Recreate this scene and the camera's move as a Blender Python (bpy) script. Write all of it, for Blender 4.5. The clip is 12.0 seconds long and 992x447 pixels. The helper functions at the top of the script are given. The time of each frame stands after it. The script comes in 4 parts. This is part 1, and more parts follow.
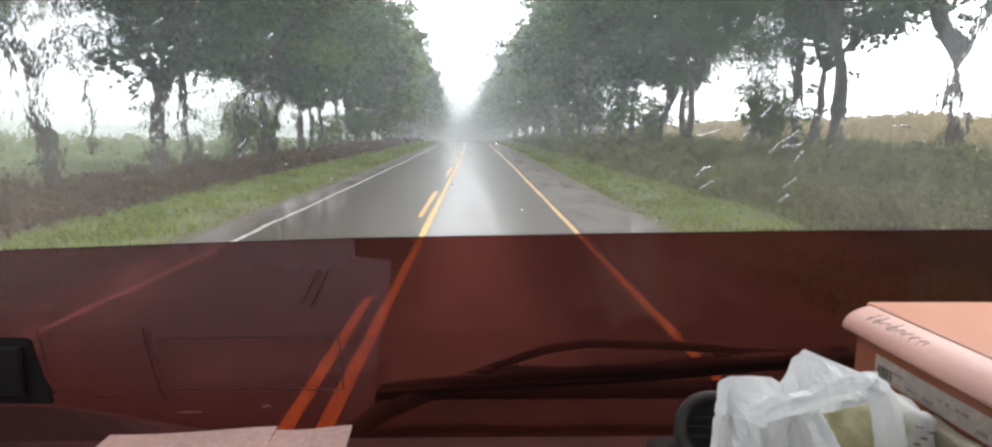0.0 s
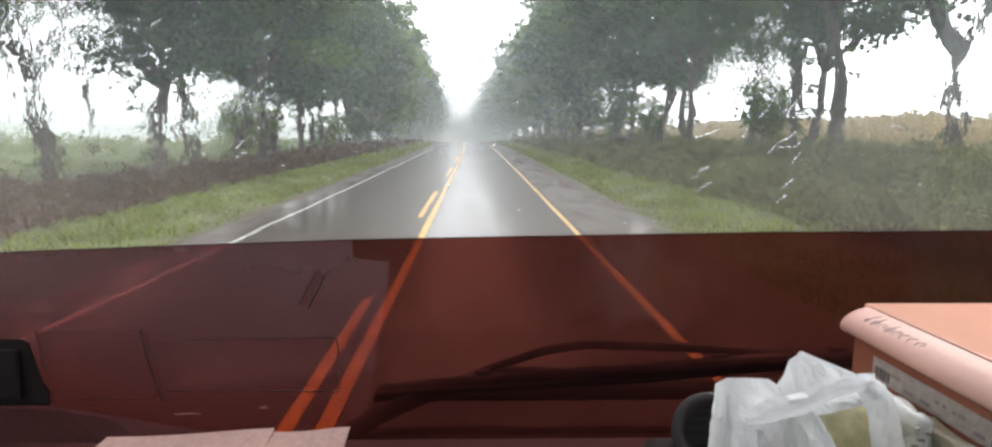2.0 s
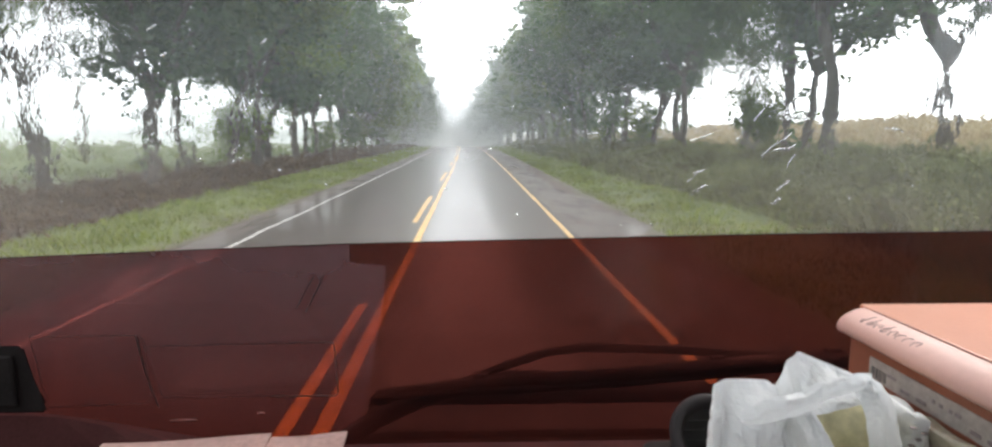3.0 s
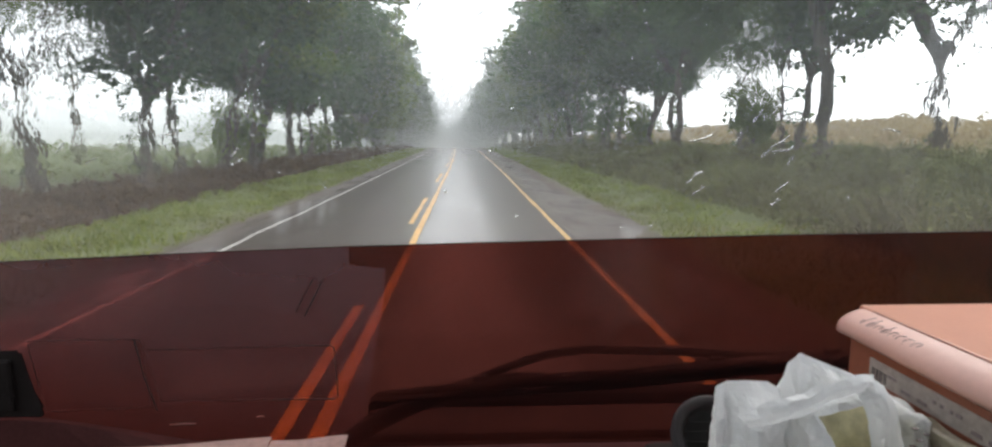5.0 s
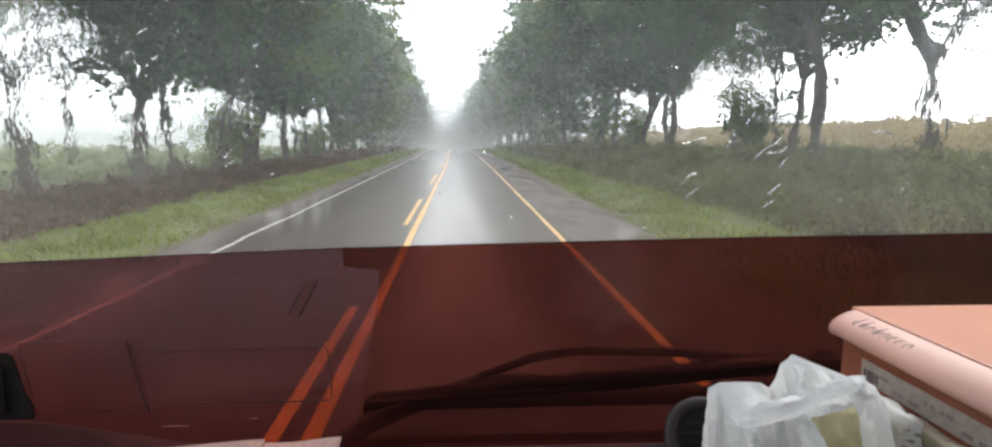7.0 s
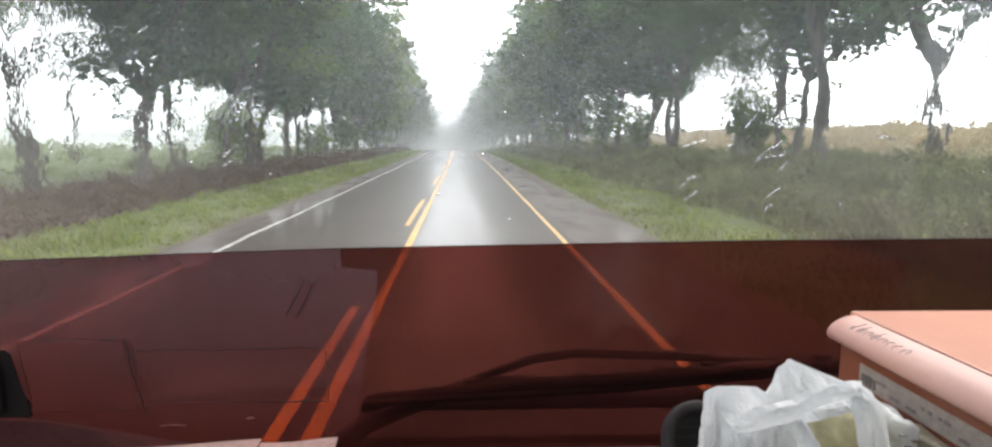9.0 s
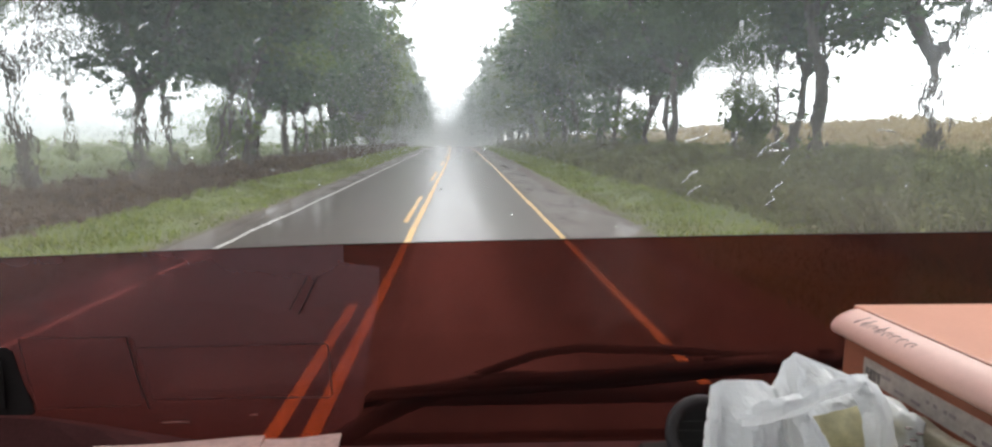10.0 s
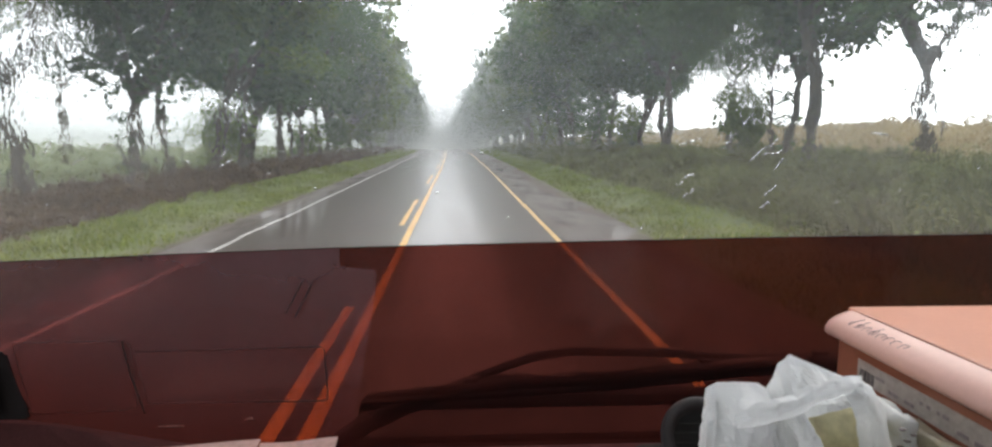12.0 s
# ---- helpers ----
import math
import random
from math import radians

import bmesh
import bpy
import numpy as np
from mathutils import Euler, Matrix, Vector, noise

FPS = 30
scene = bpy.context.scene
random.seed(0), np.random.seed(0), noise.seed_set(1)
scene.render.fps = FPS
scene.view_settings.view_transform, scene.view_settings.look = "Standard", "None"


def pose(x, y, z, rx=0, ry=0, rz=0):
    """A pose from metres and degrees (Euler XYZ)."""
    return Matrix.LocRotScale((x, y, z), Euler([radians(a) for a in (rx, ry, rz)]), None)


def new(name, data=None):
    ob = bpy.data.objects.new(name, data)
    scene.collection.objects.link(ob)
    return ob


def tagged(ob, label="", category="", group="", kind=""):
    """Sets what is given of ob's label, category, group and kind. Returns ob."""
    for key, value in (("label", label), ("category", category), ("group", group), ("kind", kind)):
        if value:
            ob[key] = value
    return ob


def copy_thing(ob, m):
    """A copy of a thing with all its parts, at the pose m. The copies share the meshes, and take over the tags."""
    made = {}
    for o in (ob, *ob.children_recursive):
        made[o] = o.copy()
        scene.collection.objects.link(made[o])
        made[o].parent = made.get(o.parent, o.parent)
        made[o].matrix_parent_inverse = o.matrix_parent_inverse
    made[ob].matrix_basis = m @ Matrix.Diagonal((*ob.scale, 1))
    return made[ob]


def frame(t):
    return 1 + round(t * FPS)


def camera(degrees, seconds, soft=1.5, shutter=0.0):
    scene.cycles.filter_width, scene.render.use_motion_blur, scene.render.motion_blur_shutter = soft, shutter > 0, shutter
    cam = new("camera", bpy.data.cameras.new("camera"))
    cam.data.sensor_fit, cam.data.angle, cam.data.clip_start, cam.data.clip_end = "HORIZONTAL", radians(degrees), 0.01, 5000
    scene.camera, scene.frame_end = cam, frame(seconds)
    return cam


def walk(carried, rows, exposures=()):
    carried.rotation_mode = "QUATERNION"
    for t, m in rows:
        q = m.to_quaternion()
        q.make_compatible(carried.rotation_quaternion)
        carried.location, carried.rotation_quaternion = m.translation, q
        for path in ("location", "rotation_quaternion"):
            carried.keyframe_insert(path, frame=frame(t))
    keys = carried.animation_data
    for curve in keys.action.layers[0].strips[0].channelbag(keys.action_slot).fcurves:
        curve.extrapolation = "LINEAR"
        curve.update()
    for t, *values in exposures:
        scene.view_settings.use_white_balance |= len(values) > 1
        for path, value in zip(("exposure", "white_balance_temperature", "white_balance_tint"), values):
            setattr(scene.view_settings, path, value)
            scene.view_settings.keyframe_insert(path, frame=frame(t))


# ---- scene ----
cam = camera(75.0, 12.0, soft=2.3)
walk(cam, [
    (0.0, pose(0.0037, -0.0004, 2.2998, 81.660, -0.464, -1.724)),
    (0.5, pose(0.0069, 0.0031, 2.3029, 82.072, -0.352, -1.717)),
    (1.0, pose(0.0009, 0.0035, 2.3038, 81.797, -1.039, -1.920)),
    (1.5, pose(0.0038, 0.0034, 2.2998, 82.124, -0.904, -1.746)),
    (2.0, pose(0.0072, 0.0005, 2.3013, 81.685, -0.409, -1.731)),
    (2.5, pose(0.0062, -0.0012, 2.3000, 82.130, -0.231, -2.037)),
    (4.5, pose(-0.0020, 0.0007, 2.2989, 81.983, -0.128, -2.553)),
    (5.0, pose(-0.0018, 0.0002, 2.3009, 82.199, -0.043, -2.633)),
    (5.5, pose(-0.0021, 0.0007, 2.3021, 81.936, -0.237, -2.585)),
    (6.0, pose(0.0037, 0.0006, 2.3024, 82.003, -0.796, -2.200)),
    (6.5, pose(-0.0018, 0.0002, 2.3003, 82.065, -0.023, -2.830)),
    (7.0, pose(-0.0009, -0.0005, 2.3016, 82.310, -0.129, -3.093)),
    (9.0, pose(0.0047, 0.0006, 2.3018, 82.420, -0.543, -2.847)),
    (9.5, pose(-0.0020, 0.0022, 2.3012, 82.280, -0.506, -3.111)),
    (10.0, pose(-0.0021, 0.0023, 2.3000, 82.102, -0.353, -3.040)),
    (10.5, pose(-0.0035, 0.0014, 2.3010, 82.236, -0.444, -3.102)),
    (11.0, pose(-0.0027, 0.0006, 2.3028, 82.033, -0.607, -3.328)),
    (11.5, pose(0.0016, 0.0007, 2.3021, 82.125, -0.623, -3.369)),
    (12.0, pose(-0.0025, 0.0001, 2.3004, 82.378, -0.314, -3.428)),
], exposures=[
    (0.0, -0.02), (0.5, 0.02), (1.0, -0.2), (1.5, -0.1), (2.0, 0.05), (2.5, 0.12), (4.5, -0.32), (5.0, -0.34), (5.5, -0.22), (6.0, 0.13), (6.5, 0.05), (7.0, -0.1), (9.0, 0.15), (9.5, 0.05), (10.0, -0.1), (10.5, -0.42), (11.0, -0.1), (11.5, -0.22), (12.0, -0.2)])


# ---- sky and light: rain, full cloud ----
world = bpy.data.worlds.new("overcast_sky")
scene.world = world
world.use_nodes = True
wn, wl = world.node_tree.nodes, world.node_tree.links
wn.clear()
sky = wn.new("ShaderNodeTexSky")
sky.sky_type = "NISHITA"
sky.sun_disc = False
sky.sun_elevation, sky.sun_rotation = radians(48), radians(35)
sky.dust_density = 4.0
pale = wn.new("ShaderNodeHueSaturation")
pale.inputs["Saturation"].default_value = 0.25
w_sky = wn.new("ShaderNodeBackground")
w_sky.inputs["Strength"].default_value = 0.08
w_cloud = wn.new("ShaderNodeBackground")
w_cloud.inputs["Color"].default_value = (0.93, 0.975, 1.015, 1)
w_cloud.inputs["Strength"].default_value = 2.05
w_add, w_out = wn.new("ShaderNodeAddShader"), wn.new("ShaderNodeOutputWorld")
wl.new(sky.outputs[0], pale.inputs["Color"])
wl.new(pale.outputs[0], w_sky.inputs["Color"])
wl.new(w_sky.outputs[0], w_add.inputs[0])
wl.new(w_cloud.outputs[0], w_add.inputs[1])
wl.new(w_add.outputs[0], w_out.inputs[0])
sun_data = bpy.data.lights.new("sun", "SUN")
sun_data.energy, sun_data.angle, sun_data.color = 1.3, radians(35), (1.0, 0.97, 0.92)
sun = new("sun", sun_data)
sun.matrix_world = pose(0, 0, 60, 42, 0, -35 + 180)

# ---- materials ----


def material(name):
    m = bpy.data.materials.new(name)
    m.use_nodes = True
    n = m.node_tree.nodes
    return m, n, m.node_tree.links, n["Principled BSDF"]


def noise_node(n, l, scale, detail=4.0, rough=0.55, coord="Object", stretch=None):
    tc = n.new("ShaderNodeTexCoord")
    t = n.new("ShaderNodeTexNoise")
    t.inputs["Scale"].default_value, t.inputs["Detail"].default_value, t.inputs["Roughness"].default_value = scale, detail, rough
    if stretch:
        mp = n.new("ShaderNodeMapping")
        mp.inputs["Scale"].default_value = stretch
        l.new(tc.outputs[coord], mp.inputs["Vector"])
        l.new(mp.outputs[0], t.inputs["Vector"])
    else:
        l.new(tc.outputs[coord], t.inputs["Vector"])
    return t.outputs["Fac"]


def ramp(n, l, fac, stops):
    r = n.new("ShaderNodeValToRGB")
    e = r.color_ramp.elements
    while len(e) < len(stops):
        e.new(0.5)
    for k, (p, c) in zip(e, stops):
        k.position, k.color = p, (*c, 1)
    l.new(fac, r.inputs["Fac"])
    return r.outputs["Color"]


def mixed(n, l, fac, a, b, blend="MIX"):
    x = n.new("ShaderNodeMix")
    x.data_type, x.blend_type = "RGBA", blend
    for k, v in ((0, fac), (6, a), (7, b)):
        if isinstance(v, (int, float)):
            x.inputs[k].default_value = v
        elif isinstance(v, tuple):
            x.inputs[k].default_value = (*v, 1)
        else:
            l.new(v, x.inputs[k])
    return x.outputs[2]


def bumped(n, l, height, strength, distance, target):
    b = n.new("ShaderNodeBump")
    b.inputs["Strength"].default_value, b.inputs["Distance"].default_value = strength, distance
    l.new(height, b.inputs["Height"])
    l.new(b.outputs[0], target.inputs["Normal"])


def surface(name, dark, light, rough, scale, fine, bump=0.3, distance=0.01, metal=0.0, spec=0.5, stretch=None, grain=1.0):
    """A surface of two tones at two scales, with fine relief."""
    m, n, l, p = material(name)
    big = noise_node(n, l, scale, 5, 0.6, stretch=stretch)
    small = noise_node(n, l, fine, 3, 0.6)
    col = ramp(n, l, big, [(0.3, dark), (0.7, light)])
    tone = ramp(n, l, small, [(0.25, (1 - 0.2 * grain,) * 3), (0.75, (1 + 0.15 * grain,) * 3)])
    l.new(mixed(n, l, 1.0, col, tone, "MULTIPLY"), p.inputs["Base Color"])
    p.inputs["Roughness"].default_value, p.inputs["Metallic"].default_value = rough, metal
    p.inputs["Specular IOR Level"].default_value = spec
    bumped(n, l, small, bump, distance, p)
    return m


def leaf_material(name, a, b, spread=0.25, patches=0.0):
    """Foliage: each leaf and each plant has a tone of its own, and lets some light through."""
    m, n, l, p = material(name)
    geo = n.new("ShaderNodeNewGeometry")
    info = n.new("ShaderNodeObjectInfo")
    col = ramp(n, l, geo.outputs["Random Per Island"], [(0.0, a), (1.0, b)])
    tone = ramp(n, l, info.outputs["Random"], [(0.0, (1 - spread, 1 - spread, 1 - spread)), (1.0, (1 + spread, 1 + spread, 1 + spread * 0.6))])
    col = mixed(n, l, 1.0, col, tone, "MULTIPLY")
    if patches:
        lo, hi = 1 - patches, 1 + patches
        area = ramp(n, l, noise_node(n, l, 0.32, 4, 0.6), [(0.32, (lo * 1.12, lo, lo)), (0.68, (hi, hi, hi * 0.92))])
        col = mixed(n, l, 1.0, col, area, "MULTIPLY")
    l.new(col, p.inputs["Base Color"])
    p.inputs["Roughness"].default_value = 0.6
    p.inputs["Specular IOR Level"].default_value = 0.35
    tr = n.new("ShaderNodeBsdfTranslucent")
    l.new(col, tr.inputs["Color"])
    mx = n.new("ShaderNodeMixShader")
    mx.inputs[0].default_value = 0.35
    l.new(p.outputs[0], mx.inputs[1])
    l.new(tr.outputs[0], mx.inputs[2])
    l.new(mx.outputs[0], n["Material Output"].inputs["Surface"])
    return m


def wet_asphalt():
    m, n, l, p = material("wet_asphalt")
    patches = noise_node(n, l, 0.35, 5, 0.6, stretch=(1.0, 0.25, 1.0))
    grit = noise_node(n, l, 60.0, 3, 0.7)
    col = ramp(n, l, patches, [(0.3, (0.024, 0.017, 0.0145)), (0.7, (0.045, 0.033, 0.028))])
    col = mixed(n, l, 1.0, col, ramp(n, l, grit, [(0.3, (0.7, 0.7, 0.7)), (0.7, (1.3, 1.3, 1.3))]), "MULTIPLY")
    l.new(col, p.inputs["Base Color"])
    wet = noise_node(n, l, 0.55, 4, 0.6, stretch=(1.6, 0.18, 1.0))
    l.new(ramp(n, l, wet, [(0.30, (0.38, 0.38, 0.38)), (0.75, (0.55, 0.55, 0.55))]), p.inputs["Roughness"])
    p.inputs["Specular IOR Level"].default_value = 0.38
    l.new(ramp(n, l, wet, [(0.30, (0.74, 0.74, 0.74)), (0.75, (0.42, 0.42, 0.42))]), p.inputs["Coat Weight"])
    l.new(ramp(n, l, wet, [(0.30, (0.095, 0.095, 0.095)), (0.75, (0.19, 0.19, 0.19))]), p.inputs["Coat Roughness"])
    p.inputs["Coat IOR"].default_value = 1.33
    ripple = noise_node(n, l, 9.0, 3, 0.6)
    bumped(n, l, mixed(n, l, 0.5, grit, ripple), 0.24, 0.005, p)
    return m


def puddled(m, scale, stretch):
    """Lays shallow standing water over the low patches of a surface."""
    n, l = m.node_tree.nodes, m.node_tree.links
    p = n["Principled BSDF"]
    pool = noise_node(n, l, scale, 5, 0.62, stretch=stretch)
    l.new(ramp(n, l, pool, [(0.38, (0.7, 0.7, 0.7)), (0.54, (0.1, 0.1, 0.1))]), p.inputs["Coat Weight"])
    p.inputs["Coat Roughness"].default_value, p.inputs["Coat IOR"].default_value = 0.1, 1.33
    return m


def ground_material():
    """Ground cover in bands along the road: UV.x is the way across it."""
    m, n, l, p = material("verge_and_fields")
    uv = n.new("ShaderNodeUVMap")
    sep = n.new("ShaderNodeSeparateXYZ")
    l.new(uv.outputs[0], sep.inputs[0])
    wob = noise_node(n, l, 0.35, 4, 0.6)
    ma = n.new("ShaderNodeMath")
    ma.operation = "MULTIPLY_ADD"
    ma.inputs[1].default_value, ma.inputs[2].default_value = 0.012, -0.006
    l.new(wob, ma.inputs[0])
    ad = n.new("ShaderNodeMath")
    l.new(sep.outputs[0], ad.inputs[0])
    l.new(ma.outputs[0], ad.inputs[1])
    gravel, grass, soil = (0.075, 0.056, 0.046), (0.10, 0.128, 0.038), (0.055, 0.042, 0.03)
    crop, herb, straw = (0.06, 0.085, 0.008), (0.05, 0.07, 0.028), (0.24, 0.20, 0.11)
    band = lambda u: 0.5 + u / 200.0
    col = ramp(n, l, ad.outputs[0], [
        (0.0, crop), (band(-13.5), crop), (band(-12.5), soil), (band(-9.2), soil), (band(-8.6), grass), (band(-6.6), grass),
        (band(-6.0), gravel), (band(4.4), gravel), (band(5.0), grass), (band(7.2), grass), (band(8.5), herb), (band(16.0), herb), (band(22.0), straw), (1.0, straw)])
    blot = noise_node(n, l, 0.8, 6, 0.65)
    fine = noise_node(n, l, 14.0, 4, 0.7)
    col = mixed(n, l, 1.0, col, ramp(n, l, blot, [(0.25, (0.65, 0.68, 0.65)), (0.75, (1.3, 1.25, 1.2))]), "MULTIPLY")
    col = mixed(n, l, 1.0, col, ramp(n, l, fine, [(0.25, (0.7, 0.7, 0.7)), (0.75, (1.25, 1.25, 1.25))]), "MULTIPLY")
    l.new(col, p.inputs["Base Color"])
    p.inputs["Roughness"].default_value = 0.75
    bumped(n, l, fine, 0.7, 0.05, p)
    return m


def tinted_film(name, tint, haze, amount, low):
    """See-through coloured sheet: it takes out green and blue; its hazy face scatters a little, painting in a
    reflection.
    """
    m, n, l, p = material(name)
    n.remove(p)
    tr = n.new("ShaderNodeBsdfTransparent")
    mottle = noise_node(n, l, 5.0, 5, 0.65)
    shade = ramp(n, l, mottle, [(0.25, tuple(c * 0.86 for c in tint)), (0.75, tint)])
    l.new(shade, tr.inputs["Color"])
    df = n.new("ShaderNodeBsdfDiffuse")
    df.inputs["Color"].default_value = (*haze, 1)
    gl = n.new("ShaderNodeBsdfGlossy")
    gl.inputs["Roughness"].default_value = 0.12
    gl.inputs["Color"].default_value = (0.9, 0.8, 0.78, 1)
    a, b = n.new("ShaderNodeMixShader"), n.new("ShaderNodeMixShader")
    # the reflection is put in as haze, thicker towards the upper edge
    tc, sep, lift = n.new("ShaderNodeTexCoord"), n.new("ShaderNodeSeparateXYZ"), n.new("ShaderNodeMath")
    lift.operation = "SUBTRACT"
    lift.inputs[1].default_value = 1.8
    l.new(tc.outputs["Object"], sep.inputs[0])
    l.new(sep.outputs[2], lift.inputs[0])
    thick = ramp(n, l, lift.outputs[0], [(0.04, (low, low, low)), (0.34, (amount, amount, amount))])
    l.new(mixed(n, l, 1.0, thick, ramp(n, l, mottle, [(0.25, (0.75, 0.75, 0.75)), (0.75, (1.25, 1.25, 1.25))]), "MULTIPLY"), a.inputs[0])
    l.new(tr.outputs[0], a.inputs[1])
    l.new(df.outputs[0], a.inputs[2])
    b.inputs[0].default_value = 0.02
    l.new(a.outputs[0], b.inputs[1])
    l.new(gl.outputs[0], b.inputs[2])
    l.new(b.outputs[0], n["Material Output"].inputs["Surface"])
    return m


MIST = 0.074


def clear_water(name, ior, scale=0.0, strength=0.0, distance=0.001):
    """Clear glass or water; with a scale, its face is wavy where water runs."""
    m, n, l, p = material(name)
    p.inputs["Base Color"].default_value = (1, 1, 1, 1)
    p.inputs["Roughness"].default_value = 0.0
    p.inputs["IOR"].default_value = ior
    p.inputs["Transmission Weight"].default_value = 1.0
    if scale:
        waves = noise_node(n, l, scale, 3, 0.5, stretch=(1.0, 1.0, 0.6))
        mask = ramp(n, l, noise_node(n, l, 4.0, 3, 0.6), [(0.40, (0.05, 0.05, 0.05)), (0.60, (1, 1, 1))])
        # less water where the wiper has swept, more out to the sides
        tc, sep = n.new("ShaderNodeTexCoord"), n.new("ShaderNodeSeparateXYZ")
        l.new(tc.outputs["Object"], sep.inputs[0])
        far = n.new("ShaderNodeMath")
        far.operation = "ABSOLUTE"
        l.new(sep.outputs[0], far.inputs[0])
        sides = ramp(n, l, far.outputs[0], [(0.12, (0.12, 0.12, 0.12)), (0.42, (0.8, 0.8, 0.8))])
        mask = mixed(n, l, 1.0, mask, sides, "MULTIPLY")
        low = n.new("ShaderNodeMath")
        low.operation = "SUBTRACT"
        low.inputs[1].default_value = 2.0
        l.new(sep.outputs[2], low.inputs[0])
        mask = mixed(n, l, 1.0, mask, ramp(n, l, low.outputs[0], [(0.15, (0.06, 0.06, 0.06)), (0.31, (1, 1, 1))]), "MULTIPLY")
        bumped(n, l, mixed(n, l, 1.0, waves, mask, "MULTIPLY"), strength, distance, p)
        # a breath of mist on the glass scatters some daylight
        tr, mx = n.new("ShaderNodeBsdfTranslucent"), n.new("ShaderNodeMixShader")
        # tint paints in the dash's warm reflection near the foot, cool haze above
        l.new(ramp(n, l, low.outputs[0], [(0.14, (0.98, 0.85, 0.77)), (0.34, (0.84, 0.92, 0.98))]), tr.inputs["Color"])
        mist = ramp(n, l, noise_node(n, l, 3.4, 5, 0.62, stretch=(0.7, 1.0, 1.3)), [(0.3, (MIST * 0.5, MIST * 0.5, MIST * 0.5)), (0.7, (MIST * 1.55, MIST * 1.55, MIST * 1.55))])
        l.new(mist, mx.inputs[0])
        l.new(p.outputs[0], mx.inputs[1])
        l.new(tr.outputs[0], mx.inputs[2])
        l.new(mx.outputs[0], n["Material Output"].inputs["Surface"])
    return m


def rain_material():
    m, n, l, p = material("falling_water")
    n.remove(p)
    df, tr, mx = n.new("ShaderNodeBsdfDiffuse"), n.new("ShaderNodeBsdfTranslucent"), n.new("ShaderNodeMixShader")
    df.inputs["Color"].default_value = tr.inputs["Color"].default_value = (0.96, 0.98, 1.0, 1)
    l.new(df.outputs[0], mx.inputs[1])
    l.new(tr.outputs[0], mx.inputs[2])
    see, thin = n.new("ShaderNodeBsdfTransparent"), n.new("ShaderNodeMixShader")
    thin.inputs[0].default_value = 0.5
    l.new(see.outputs[0], thin.inputs[1])
    l.new(mx.outputs[0], thin.inputs[2])
    l.new(thin.outputs[0], n["Material Output"].inputs["Surface"])
    return m


def bag_plastic():
    m, n, l, p = material("thin_white_plastic")
    p.inputs["Base Color"].default_value = (0.9, 0.91, 0.92, 1)
    p.inputs["Roughness"].default_value = 0.32
    # flat facets that meet in sharp creases, and fine ripples
    tc, cells = n.new("ShaderNodeTexCoord"), n.new("ShaderNodeTexVoronoi")
    cells.inputs["Scale"].default_value = 42.0
    l.new(tc.outputs["Object"], cells.inputs["Vector"])
    ripples = noise_node(n, l, 70.0, 3, 0.55, stretch=(1.0, 1.0, 0.35))
    bumped(n, l, mixed(n, l, 0.45, cells.outputs["Distance"], ripples), 0.55, 0.006, p)
    tr, mx = n.new("ShaderNodeBsdfTranslucent"), n.new("ShaderNodeMixShader")
    tr.inputs["Color"].default_value = (0.9, 0.92, 0.94, 1)
    mx.inputs[0].default_value = 0.3
    l.new(p.outputs[0], mx.inputs[1])
    l.new(tr.outputs[0], mx.inputs[2])
    l.new(mx.outputs[0], n["Material Output"].inputs["Surface"])
    return m


ASPHALT = wet_asphalt()
GROUND = ground_material()
GRAVEL = puddled(surface("wet_gravel", (0.036, 0.026, 0.0215), (0.074, 0.054, 0.045), 0.5, 0.9, 26.0, 0.9, 0.03), 0.8, (1.4, 0.4, 1.0))
PAINT_WHITE = surface("worn_white_line", (0.30, 0.285, 0.27), (0.68, 0.655, 0.63), 0.35, 2.5, 50.0, 0.2)
PAINT_YELLOW = surface("worn_yellow_line", (0.46, 0.24, 0.045), (0.72, 0.39, 0.07), 0.4, 2.0, 50.0, 0.2)
PAINT_PALE = surface("worn_pale_yellow_line", (0.50, 0.30, 0.09), (0.74, 0.47, 0.17), 0.35, 2.0, 50.0, 0.2)
BARK = surface("wet_bark", (0.035, 0.03, 0.025), (0.13, 0.11, 0.09), 0.7, 3.0, 24.0, 0.9, 0.03, stretch=(1, 1, 0.25))
LEAF_DARK = leaf_material("dark_leaves", (0.046, 0.086, 0.046), (0.112, 0.165, 0.084), patches=0.35)
LEAF_LIGHT = leaf_material("light_leaves", (0.085, 0.135, 0.04), (0.17, 0.225, 0.072), patches=0.3)
GRASS = leaf_material("verge_grass", (0.092, 0.134, 0.029), (0.198, 0.236, 0.063), patches=0.32)
WEED_BROWN = leaf_material("dry_weeds", (0.052, 0.036, 0.027), (0.125, 0.09, 0.058), patches=0.35)
WEED_GREEN = leaf_material("bushy_weeds", (0.100, 0.114, 0.046), (0.176, 0.186, 0.086), patches=0.5)
STRAW = leaf_material("straw_grass", (0.22, 0.19, 0.125), (0.36, 0.305, 0.20), patches=0.25)
CROP = leaf_material("crop_leaves", (0.052, 0.074, 0.004), (0.10, 0.125, 0.009), patches=0.3)
WOOD_POLE = surface("weathered_wood", (0.09, 0.075, 0.06), (0.2, 0.17, 0.14), 0.8, 2.0, 20.0, 0.6, 0.02, stretch=(1, 1, 0.2))
STEEL = surface("dull_steel", (0.25, 0.25, 0.26), (0.4, 0.4, 0.41), 0.45, 6.0, 60.0, 0.1, metal=0.8)
FILM_CLEAR = tinted_film("red_film", (0.452, 0.226, 0.197), (0.42, 0.30, 0.31), 0.035, 0.018)
